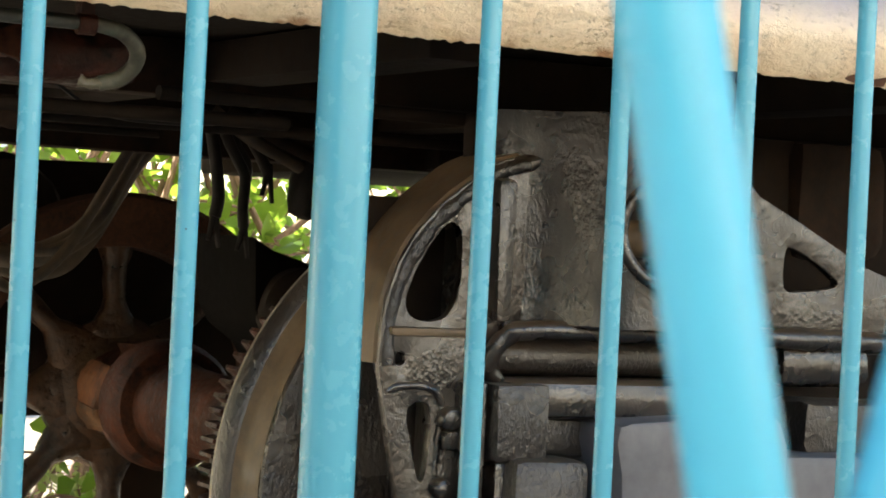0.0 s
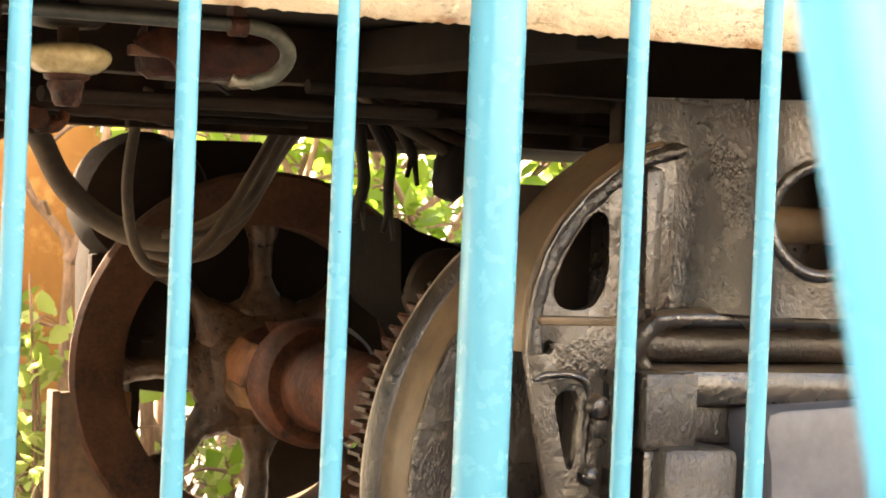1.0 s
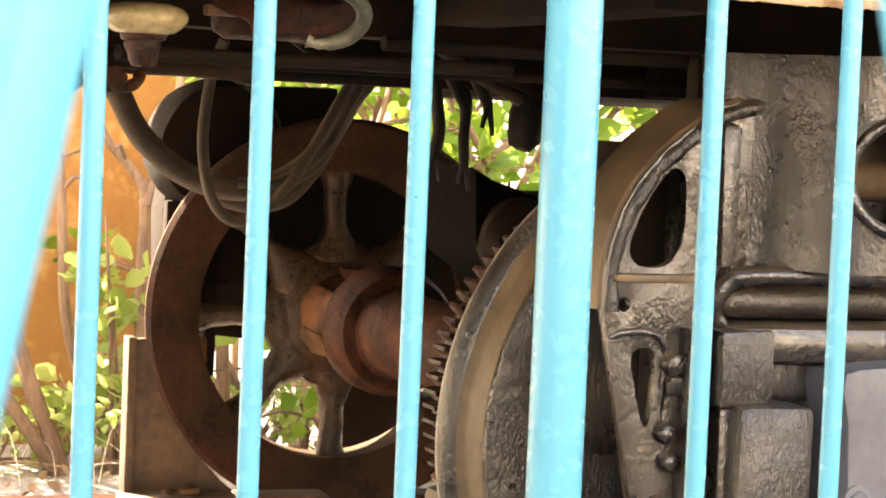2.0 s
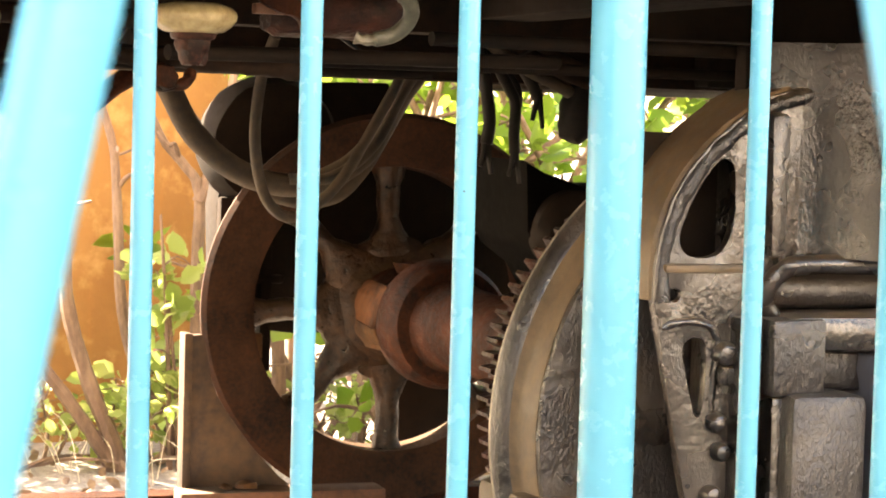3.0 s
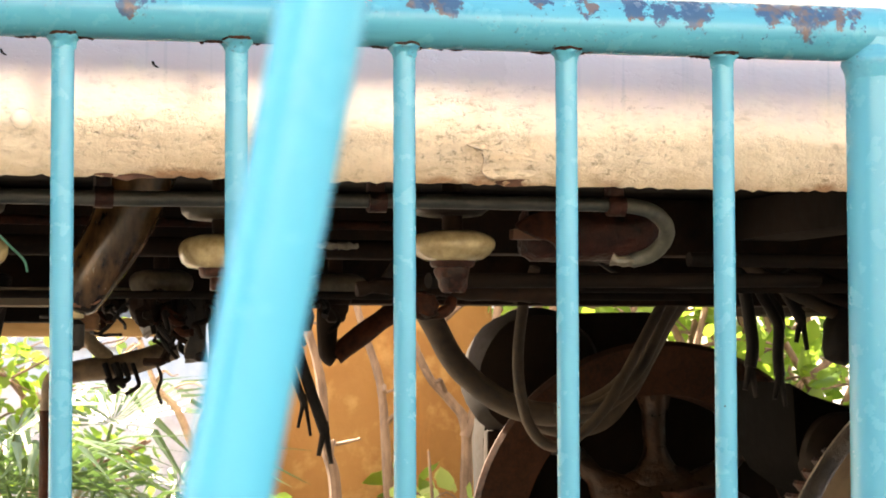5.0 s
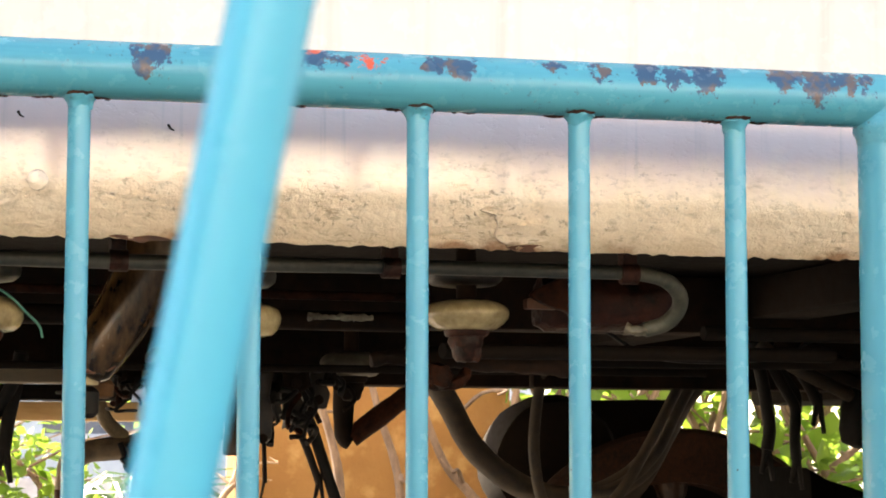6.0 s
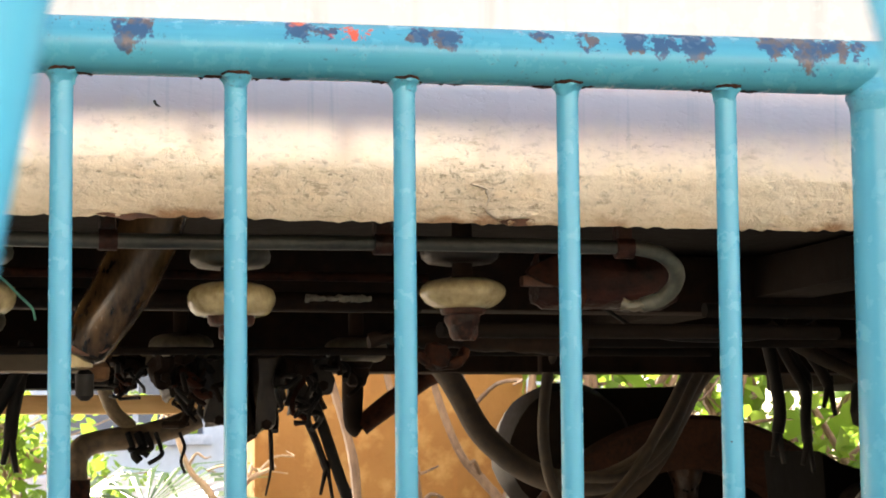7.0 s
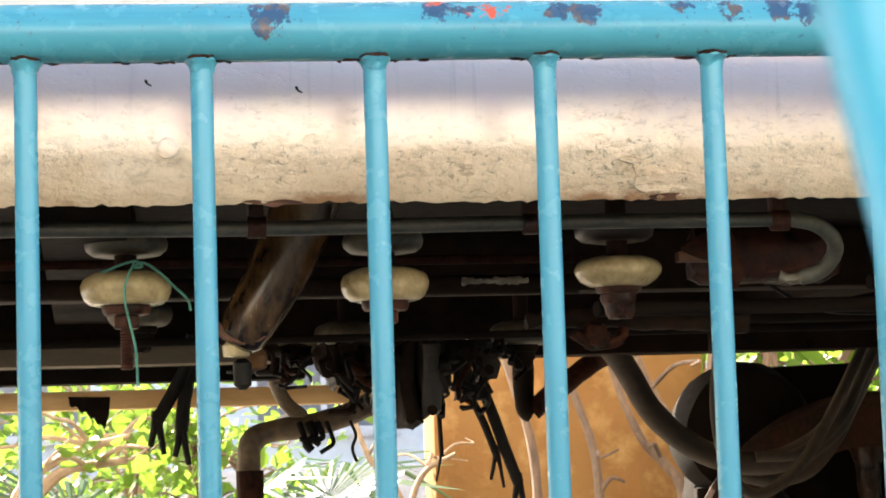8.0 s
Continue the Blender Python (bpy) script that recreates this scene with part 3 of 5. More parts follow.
def build_body():
    u0, u1, n = -3.2, 4.6, 312
    profile = [(0.0, 1.60), (0.0, 1.3), (0.0, 1.10), (0.0, 1.075)]
    bm = bmesh.new()
    rows = []
    for i in range(n + 1):
        u = u0 + (u1 - u0) * i / n
        wave = 0.0015 * noise.noise((u * 3.0, 0, 0))
        rows.append([bm.verts.new((u, v + wave, z)) for v, z in profile])
    for a, b in zip(rows, rows[1:]):
        for k in range(len(profile) - 1):
            bm.faces.new((a[k], a[k + 1], b[k + 1], b[k]))
    part("side_panel", bm, BODY, tram, "glossy cream-white side panel with rain streaks")
    bm = bmesh.new()
    profile = [(0.0022, 1.0742), (0.0022, 1.040), (0.0022, 1.020), (0.0022, 1.006), (0.0023, 0.9965), (0.0030, 0.9915), (0.0050, 0.9875), (0.0085, 0.981), (0.0135, 0.972), (0.0195, 0.963), (0.024, 0.9585), (0.031, 0.961), (0.030, 0.969), (0.023, 0.985), (0.018, 1.0), (0.015, 1.03)]
    rows, n = [], 1500
    for i in range(n + 1):
        u = u0 + (u1 - u0) * i / n
        rag = 0.0012 * noise.noise((u * 38, 1, 0)) + 0.0026 * noise.noise((u * 130, 5, 0)) + 0.0014 * noise.noise((u * 7, 9, 0))
        row = []
        for k, (v, z) in enumerate(profile):
            near = max(0.0, 1 - abs(k - 10) / 3)
            bulge = 0.0012 * noise.noise((u * 22, z * 40, 3)) + 0.0005 * noise.noise((u * 80, z * 120, 7))
            row.append(bm.verts.new((u, v + (bulge if k > 5 else 0), z + rag * near)))
        rows.append(row)
    for a, b in zip(rows, rows[1:]):
        for k in range(len(profile) - 1):
            bm.faces.new((a[k], a[k + 1], b[k + 1], b[k]))
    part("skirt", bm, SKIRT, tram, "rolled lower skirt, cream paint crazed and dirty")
    part("upper_body", box(u0, u1, 0.0, 2.16, 1.601, 3.15, 0.04), BODY, tram)
    part("end_panel", box(u0, u0 + 0.02, 0.02, 2.14, 0.97, 1.60, 0.004), BODY, tram)
    part("end_panel", box(u1 - 0.02, u1, 0.02, 2.14, 0.97, 1.60, 0.004), BODY, tram)
    part("far_side_panel", box(u0, u1, 2.13, 2.16, 0.985, 1.60, 0.004), BODY, tram)
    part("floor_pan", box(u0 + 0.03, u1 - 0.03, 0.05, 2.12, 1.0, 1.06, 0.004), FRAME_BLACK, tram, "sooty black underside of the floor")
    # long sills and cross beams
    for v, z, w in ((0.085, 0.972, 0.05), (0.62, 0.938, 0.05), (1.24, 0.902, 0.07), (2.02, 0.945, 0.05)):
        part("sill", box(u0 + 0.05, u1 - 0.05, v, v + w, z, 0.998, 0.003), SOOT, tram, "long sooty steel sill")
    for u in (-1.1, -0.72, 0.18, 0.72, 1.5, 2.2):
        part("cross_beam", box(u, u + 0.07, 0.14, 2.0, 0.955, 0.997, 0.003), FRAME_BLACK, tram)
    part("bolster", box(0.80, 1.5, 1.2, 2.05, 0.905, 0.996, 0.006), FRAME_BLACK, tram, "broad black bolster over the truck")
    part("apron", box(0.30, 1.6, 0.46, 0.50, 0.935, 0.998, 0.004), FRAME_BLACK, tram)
    # running board along the far side
    board = box(-3.0, -0.16, 2.06, 2.10, 0.868, 0.899, 0.004)
    part("running_board", roughen(board, 0.002, 9), TIMBER, tram, "yellowish timber running board along the far side")
    part("pale_beam", box(-3.0, -0.40, 1.02, 1.07, 0.892, 0.914, 0.003), DUSTY_BEAM, tram, "dusty tan steel beam")
    part("black_beam", box(-3.0, -0.42, 1.10, 1.15, 0.8745, 0.893, 0.003), FRAME_BLACK, tram, "sooty black angle under the beam")
    rag = plate([(-0.706, 0.872), (-0.650, 0.872), (-0.651, 0.846), (-0.655, 0.836), (-0.658, 0.828), (-0.662, 0.835), (-0.667, 0.833), (-0.671, 0.843), (-0.676, 0.841), (-0.682, 0.852), (-0.689, 0.850), (-0.695, 0.860), (-0.702, 0.859)], [], 1.49, 1.505, 0.002)
    part("torn_rag", roughen(rag, 0.003, 60), SOOT, tram, "torn black rag of rubber hanging from the beam")


build_body()


def knob(u, z):
    m = Matrix.Translation((u, 0.0015, z)) @ Matrix.Rotation(radians(90), 4, "X")
    part("screw_cap", roughen(lathe([(0.0075, -0.002), (0.0075, 0.002), (0.006, 0.0035), (0.002, 0.004)], 12, m), 0.0006, 300), SKIRT, tram)


knob(-0.627, 0.996)


def build_conduit():
    line = [(-3.0, 0.09, 0.953), (-1.6, 0.10, 0.953), (-0.85, 0.10, 0.951), (-0.558, 0.098, 0.949), (-0.347, 0.10, 0.951), (-0.19, 0.10, 0.951), (-0.150, 0.10, 0.951)]
    bend = [(-0.151, 0.10, 0.951), (-0.142, 0.10, 0.951), (-0.118, 0.105, 0.947), (-0.100, 0.118, 0.937), (-0.095, 0.132, 0.925), (-0.102, 0.145, 0.914), (-0.117, 0.152, 0.909)]
    pipe = part("conduit", tube(line, 0.0058, 14, 6), GREY_PIPE, tram, "grey-green conduit with a bent end")
    part("conduit_bend", tube(bend, (0.0062, 0.0066), 16, 7, wobble=0.06), PIPE_BEND, pipe, "pale grey-green bent end of the conduit")
    end = [(-0.1155, 0.151, 0.9092), (-0.122, 0.153, 0.9085), (-0.128, 0.155, 0.9090), (-0.133, 0.156, 0.9105)]
    part("pipe_end", roughen(tube(end, (0.0068, 0.0058), 16, 5, wobble=0.5), 0.002, 160), CERAMIC_SHADE, pipe, "pale torn end of the conduit")
    for u in (-1.2, -0.558, -0.347, -0.150):
        v = 0.099
        clamp = lathe([(0.0062, -0.007), (0.0085, -0.007), (0.0085, 0.007), (0.0062, 0.007)], 14, Matrix.Translation((u, v, 0.950)) @ Matrix.Rotation(radians(90), 4, "Y"))
        part("clamp", clamp, RUST_SOOTY, pipe, "rusty pipe clamp")
        part("clamp_lug", box(u - 0.006, u + 0.006, v - 0.004, v + 0.012, 0.956, 0.985, 0.002), RUST_SOOTY, pipe)


build_conduit()

def skirt_front(z):
    """Depth of the skirt's front at a height."""
    pts = [(0.9585, 0.024), (0.963, 0.0195), (0.972, 0.0135), (0.981, 0.0085), (0.9875, 0.0050), (0.9915, 0.0030), (0.9965, 0.0023), (1.075, 0.0022)]
    return float(np.interp(z, [a for a, _ in pts], [b for _, b in pts]))


def flake(points, lift, mat, label, name="paint_flake"):
    """A thin curled scale of paint on the skirt."""
    loop = rounded(points, 3)
    bm = bmesh.new()
    front = [bm.verts.new((u, skirt_front(z) - lift - 0.001 * noise.noise((u * 90, z * 90, 2)), z)) for u, z in loop]
    back = [bm.verts.new((u, skirt_front(z) + 0.002, z)) for u, z in loop]
    cu, cz = sum(u for u, _ in loop) / len(loop), sum(z for _, z in loop) / len(loop)
    mid = bm.verts.new((cu, skirt_front(cz) - lift * 0.4, cz))
    for i in range(len(loop)):
        j = (i + 1) % len(loop)
        bm.faces.new((front[i], front[j], mid))
        bm.faces.new((front[i], back[i], back[j], front[j]))
    bmesh.ops.recalc_face_normals(bm, faces=bm.faces)
    part(name, bm, mat, tram, label)


flake([(-0.288, 0.968), (-0.283, 0.974), (-0.276, 0.977), (-0.270, 0.975), (-0.262, 0.977), (-0.250, 0.976), (-0.243, 0.972), (-0.246, 0.966), (-0.262, 0.963), (-0.278, 0.962)], 0.0035, SKIRT, "curled scale of cream paint")
flake([(-0.302, 0.986), (-0.296, 0.988), (-0.288, 0.987), (-0.282, 0.984), (-0.283, 0.981), (-0.292, 0.983)], 0.003, SKIRT, "curled scale of cream paint")
flake([(-0.290, 0.9815), (-0.284, 0.983), (-0.281, 0.977), (-0.283, 0.970), (-0.288, 0.969), (-0.287, 0.976)], 0.003, SKIRT, "curled scale of cream paint")
flake([(-0.276, 0.9605), (-0.262, 0.9625), (-0.250, 0.9625), (-0.246, 0.9595), (-0.262, 0.9575)], 0.0006, RUST, "bare rusty spot", "rust_spot")
flake([(-0.574, 0.9600), (-0.566, 0.9612), (-0.556, 0.9600), (-0.545, 0.9614), (-0.533, 0.9600), (-0.530, 0.9585), (-0.543, 0.9582), (-0.55, 0.9562), (-0.559, 0.9580)], 0.0006, RUST, "bare rusty spot", "rust_spot")
flake([(0.545, 0.962), (0.555, 0.967), (0.575, 0.964), (0.60, 0.968), (0.620, 0.962), (0.61, 0.9595), (0.57, 0.9585)], 0.0006, RUST, "bare rusty spot", "rust_spot")
for u, z in ((-0.534, 1.038), (-0.640, 1.043)):
    flake([(u - 0.0022, z + 0.0012), (u - 0.0005, z + 0.0018), (u + 0.0006, z - 0.0006), (u + 0.0030, z - 0.0022), (u + 0.0026, z - 0.0030), (u - 0.0004, z - 0.0018)], 0.0004, SOOT, "", "scuff")

# ---------------------------------------------------------------- resistor rack on porcelain insulators
DISC = [(0.006, -0.0115), (0.0190, -0.0118), (0.0240, -0.0128), (0.0290, -0.0118), (0.0335, -0.0082), (0.0364, -0.0025), (0.0370, 0.0030), (0.0352, 0.0085), (0.0305, 0.0125), (0.0230, 0.0150), (0.006, 0.0155)]
CAP = [(0.006, -0.0095), (0.020, -0.0098), (0.028, -0.0085), (0.0328, -0.0045), (0.0340, 0.001), (0.0325, 0.0060), (0.026, 0.0095), (0.006, 0.0105)]


DISH = [(0.006, -0.0100), (0.0175, -0.0105), (0.0215, -0.0106), (0.0262, -0.0090), (0.0322, -0.0050), (0.0362, 0.0002), (0.0372, 0.0042), (0.0355, 0.0088), (0.0312, 0.0122), (0.0230, 0.0148), (0.006, 0.0155)]


def insulator(u, v, z, thread=False, cap=CERAMIC_DIM, disc=DISC):
    """A porcelain disc on a rusty bolt; a dished one carries its bolt higher."""
    at = Matrix.Translation((u, v, z))
    low = at if disc is DISC else Matrix.Translation((u, v, z + 0.0045))
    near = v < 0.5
    # Far discs and their bolts take darker copies that hold the shade.
    body = part("insulator", lathe(disc, 40, at), CERAMIC if near else CERAMIC_SHADE, tram, "cream porcelain disc insulator" if near else "porcelain disc insulator, toned down for shade")
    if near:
        # The cap colour is dimmed to stand for shade above the rack.
        part("upper_disc", lathe(CAP, 40, Matrix.Translation((u + 0.001, v + 0.012, z + 0.038))), cap, body, "upper disc, darkened for shade")
    part("washer", roughen(lathe([(0.0140, -0.0205), (0.0175, -0.0200), (0.0192, -0.0175), (0.0198, -0.0130), (0.0185, -0.0100)], 24, low), 0.0009, 160), RUST_RED if near else SOOT, body, "rusty cup washer")
    if thread:
        part("nut", roughen(hexbolt(0.0115, 0.011, Matrix.Translation((u, v, z - 0.031))), 0.0006, 200), RUST_RED, body, "rusty nut")
        ridges = [(0.0044 + 0.0012 * (k % 2), -0.064 + 0.0012 * k) for k in range(30)]
        part("threaded_rod", lathe(ridges, 14, at), RUST_RED, body, "rusty threaded rod")
    else:
        stub = lathe([(0.004, -0.0415), (0.0098, -0.0405), (0.0118, -0.0370), (0.0122, -0.0310), (0.0142, -0.0285), (0.0150, -0.0240), (0.0148, -0.0190)], 24, low)
        part("bolt_end", roughen(roughen(stub, 0.0024, 110), 0.0012, 300), RUST_RED if near else SOOT, body, "lumpy rusted bolt end")
    part("stem", lathe([(0.009, 0.012), (0.009, 0.060), (0.005, 0.08)], 12, at), SOOT, body)


# The first upper disc borrows the black casing colour as its shade.
insulator(-0.244, 0.245, 0.922, cap=CONTACTOR, disc=DISH)
insulator(-0.440, 0.255, 0.9165, thread=True)
insulator(-0.652, 0.250, 0.9165, thread=True)
insulator(-0.86, 0.250, 0.9165, thread=True)
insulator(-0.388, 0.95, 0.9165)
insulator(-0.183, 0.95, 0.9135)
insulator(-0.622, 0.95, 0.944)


def rod(name, a, b, r, mat, label="", sides=12):
    return part(name, tube([a, b], r, sides, 1), mat, tram, label)


rod("cross_rod", (-1.2, 0.40, 0.953), (-0.235, 0.40, 0.951), 0.0045, RUST_DARK, "thin rusty rod")
rod("support_tube", (-1.2, 0.43, 0.934), (-0.235, 0.43, 0.930), 0.0095, SOOT, "dark rusty tube with a patch of old white paint")
rod("cross_rod", (-1.1, 0.55, 0.890), (0.1, 0.55, 0.892), 0.004, FRAME_BLACK)
rod("cross_rod", (-0.2, 0.50, 0.899), (1.2, 0.50, 0.905), 0.006, FRAME_BLACK)
rod("cross_rod", (-0.25, 0.30, 0.897), (0.18, 0.42, 0.905), 0.007, FRAME_BLACK)
rod("cross_rod", (0.02, 0.36, 0.921), (1.3, 0.46, 0.925), 0.007, FRAME_BLACK)
for a, b in ((-0.345, 0.014), (-0.336, 0.018), (-0.324, 0.012), (-0.314, 0.016), (-0.303, 0.014), (-0.293, 0.010)):
    scale_bm = tube([(a, 0.4212, 0.9345 - 0.1 * b), (a + b * 0.5, 0.4204, 0.9330), (a + b, 0.4212, 0.9322 + 0.1 * b)], (0.0034, 0.0020), 8, 4, wobble=1.0, flat=0.6)
    part("paint_patch", roughen(scale_bm, 0.0024, 240), PALE_PIPE, tram, "flaking patch of white paint")


def rusty_box():
    """A rusty resistor end plate and casing beside the conduit's bend."""
    casing = lathe([(0.008, -0.066), (0.022, -0.064), (0.026, -0.055), (0.026, 0.050), (0.021, 0.062), (0.010, 0.064)], 20, Matrix.Translation((-0.115, 0.255, 0.938)) @ Matrix.Rotation(radians(90), 4, "Y"))
    bmesh.ops.subdivide_edges(casing, edges=casing.edges, cuts=3, use_grid_fill=True)
    body = part("resistor_case", roughen(roughen(casing, 0.006, 34), 0.0015, 120), RUST_SOOTY, tram, "rusty cylindrical casing")
    part("end_flange", plate(rounded([(-0.198, 0.941), (-0.180, 0.952), (-0.160, 0.957), (-0.150, 0.940), (-0.146, 0.918), (-0.156, 0.905), (-0.163, 0.925), (-0.182, 0.931)], 3), [], 0.205, 0.217, 0.002), RUST_DARK, body, "rusty bent bracket")
    part("lug", box(-0.20, -0.17, 0.212, 0.225, 0.929, 0.938, 0.002), RUST, body)


rusty_box()


def rusty_bar():
    """A lumpy rusted bar under the insulators, with a broken strap on it."""
    bar = part("rusty_bar", roughen(roughen(tube([(-0.30, 0.36, 0.892), (-0.265, 0.36, 0.894), (-0.19, 0.36, 0.893), (-0.125, 0.36, 0.891), (-0.098, 0.36, 0.889)], (0.0065, 0.0145), 16, 10, wobble=0.15), 0.004, 45), 0.002, 130), SOOT, tram, "black lumpy rusted bar")
    part("strap", roughen(tube([(-0.262, 0.340, 0.880), (-0.252, 0.336, 0.871), (-0.236, 0.335, 0.868), (-0.222, 0.337, 0.873), (-0.216, 0.342, 0.882)], 0.0050, 10, 6, wobble=0.3), 0.0015, 130), RUST_DARK, bar, "broken rusty strap")
    part("lump", roughen(lathe([(0.004, -0.012), (0.011, -0.009), (0.013, 0.0), (0.009, 0.010), (0.003, 0.012)], 14, Matrix.Translation((-0.243, 0.338, 0.876))), 0.004, 110), RUST_DARK, bar)


rusty_bar()


def brown_sleeve():
    """A fat peeling sleeve that hangs down from the floor and ends in a ring."""
    body = part("cable_sleeve", tube([(-0.500, 0.270, 1.0), (-0.512, 0.272, 0.962), (-0.530, 0.275, 0.925), (-0.548, 0.278, 0.896), (-0.556, 0.280, 0.882)], (0.029, 0.0205), 22, 6), BOOT, tram, "peeling brown and tan cable sleeve")
    part("sleeve_tip", lathe([(0.0205, 0.0), (0.0195, 0.006), (0.015, 0.011), (0.006, 0.0135)], 22, Matrix.Translation((-0.556, 0.280, 0.882)) @ Matrix.Rotation(radians(-150), 4, "Y")), BOOT, body)
    part("ring", tube([(-0.578, 0.272, 0.889), (-0.572, 0.268, 0.879), (-0.556, 0.266, 0.874), (-0.541, 0.268, 0.879), (-0.532, 0.274, 0.895), (-0.525, 0.28, 0.915)], 0.0032, 10, 5), RUST, body, "rusty ring")
    part("end_cap", lathe([(0.004, -0.006), (0.011, -0.005), (0.012, 0.004), (0.008, 0.008)], 16, Matrix.Translation((-0.561, 0.290, 0.868))), CERAMIC, body, "cream end cap")
    part("stub", lathe([(0.003, -0.022), (0.0075, -0.018), (0.008, 0.0), (0.004, 0.004)], 12, Matrix.Translation((-0.555, 0.31, 0.858))), CABLE, body)
    part("gland", roughen(lathe([(0.004, -0.008), (0.008, -0.006), (0.009, 0.004), (0.005, 0.009)], 12, Matrix.Translation((-0.541, 0.33, 0.861))), 0.001, 150), RUST_PALE, body, "pinkish rusty gland")


brown_sleeve()


def twine():
    line = [(-0.672, 0.225, 0.929), (-0.655, 0.212, 0.9345), (-0.645, 0.206, 0.936), (-0.640, 0.205, 0.932), (-0.646, 0.206, 0.931), (-0.640, 0.206, 0.935), (-0.628, 0.215, 0.929), (-0.614, 0.235, 0.918), (-0.603, 0.25, 0.909), (-0.600, 0.255, 0.900)]
    ob = part("twine", tube(line, 0.0011, 6, 5), TWINE, tram, "knotted green twine")
    part("twine_tail", tube([(-0.646, 0.206, 0.935), (-0.653, 0.205, 0.920), (-0.654, 0.206, 0.905), (-0.650, 0.206, 0.885), (-0.646, 0.206, 0.865), (-0.645, 0.206, 0.838)], 0.0011, 6, 4), TWINE, ob)


twine()


# ---------------------------------------------------------------- cables and hoses under the floor
def hose(name, points, r, mat, label="", sides=12, parent=None, wobble=0.0):
    return part(name, tube(points, r, sides, 6, wobble=wobble), mat, parent or tram, label)


hose("hose", [(-0.05, 1.25, 0.95), (0.000, 1.27, 0.915), (0.030, 1.29, 0.880), (0.067, 1.30, 0.822), (0.124, 1.30, 0.775), (0.189, 1.30, 0.754), (0.254, 1.30, 0.760), (0.319, 1.30, 0.802), (0.366, 1.30, 0.881), (0.405, 1.29, 0.93), (0.44, 1.27, 0.96)], 0.0165, HOSE, "thick old rubber hose hanging in a loop", 16, wobble=0.05)
hose("hose", [(0.18, 1.325, 0.742), (0.235, 1.325, 0.731), (0.285, 1.32, 0.742), (0.325, 1.32, 0.785), (0.358, 1.315, 0.845), (0.392, 1.30, 0.910), (0.43, 1.28, 0.955)], 0.0115, HOSE, "rubber hose hanging in a loop", 14, wobble=0.05)
hose("hose", [(0.20, 1.285, 0.762), (0.262, 1.282, 0.766), (0.322, 1.28, 0.812), (0.362, 1.28, 0.885), (0.395, 1.27, 0.94)], 0.008, HOSE, "rubber hose hanging in a loop", 12, wobble=0.05)
hose("hose", [(0.140, 1.18, 0.95), (0.130, 1.2, 0.900), (0.122, 1.2, 0.818), (0.136, 1.2, 0.745), (0.168, 1.2, 0.714), (0.211, 1.21, 0.728), (0.26, 1.23, 0.77), (0.31, 1.25, 0.84), (0.36, 1.25, 0.93)], 0.0075, HOSE, "thin brown hose hanging in a loop", 12)
part("hose_clip", box(0.118, 0.142, 1.19, 1.21, 0.90, 0.925, 0.003), SOOT, tram)
hose("armoured_pipe", [(0.05, 1.42, 0.915), (0.016, 1.44, 0.898), (-0.045, 1.455, 0.852), (-0.066, 1.46, 0.835)], 0.0145, RUST_DARK, "dark armoured pipe with an elbow", 14, wobble=0.15)
hose("armoured_pipe", [(-0.066, 1.46, 0.832), (-0.074, 1.46, 0.838), (-0.077, 1.46, 0.86), (-0.078, 1.455, 0.90), (-0.08, 1.45, 0.95)], 0.0145, FRAME_BLACK, "dark armoured pipe with an elbow", 14, wobble=0.12)
hose("tan_cable", [(-0.425, 1.26, 0.96), (-0.438, 1.27, 0.926), (-0.445, 1.28, 0.895), (-0.430, 1.29, 0.855), (-0.405, 1.30, 0.832)], 0.0095, TAN_PIPE, "tan sleeved cable")
hose("bent_bar", [(-0.475, 1.30, 0.60), (-0.476, 1.30, 0.70), (-0.476, 1.30, 0.780), (-0.470, 1.30, 0.803), (-0.448, 1.30, 0.814), (-0.39, 1.30, 0.822), (-0.345, 1.30, 0.834), (-0.318, 1.30, 0.846)], 0.0155, TAPED, "bent brown bar wrapped in tape", 14, wobble=0.12)
part("bar_sleeve", tube([(-0.475, 1.30, 0.50), (-0.475, 1.30, 0.62), (-0.475, 1.30, 0.765)], 0.0175, 14, 3, wobble=0.1), RUST_DARK, tram, "dark lower half of the bent bar")

# the black clutter of contactors and cable ends
CLUTTER = random.Random(5)
for u, low, half in ((-0.478, 0.882, 0.026), (-0.445, 0.872, 0.018), (-0.420, 0.858, 0.014), (-0.398, 0.848, 0.016), (-0.372, 0.842, 0.014), (-0.352, 0.812, 0.013), (-0.331, 0.797, 0.012), (-0.308, 0.806, 0.012), (-0.285, 0.832, 0.015), (-0.256, 0.834, 0.014), (-0.228, 0.852, 0.013), (-0.45, 0.885, 0.02), (-0.405, 0.878, 0.02), (-0.36, 0.872, 0.018), (-0.318, 0.872, 0.02), (-0.27, 0.868, 0.02)):
    v, deep = CLUTTER.uniform(0.86, 0.96), CLUTTER.uniform(0.015, 0.035)
    half *= 0.8
    lump = box(u - half, u + half, v - deep, v + deep, low + 0.014, 0.902, 0.004)
    bmesh.ops.subdivide_edges(lump, edges=lump.edges, cuts=2, use_grid_fill=True)
    unit = part("contactor", roughen(lump, 0.012, 55), CONTACTOR if CLUTTER.random() < 0.6 else SOOT, tram, "sooty black contactor box")
    part("terminal", hexbolt(0.006, 0.008, Matrix.Translation((u, v - deep, low + 0.02)) @ Matrix.Rotation(radians(90), 4, "X")), SOOT, unit)
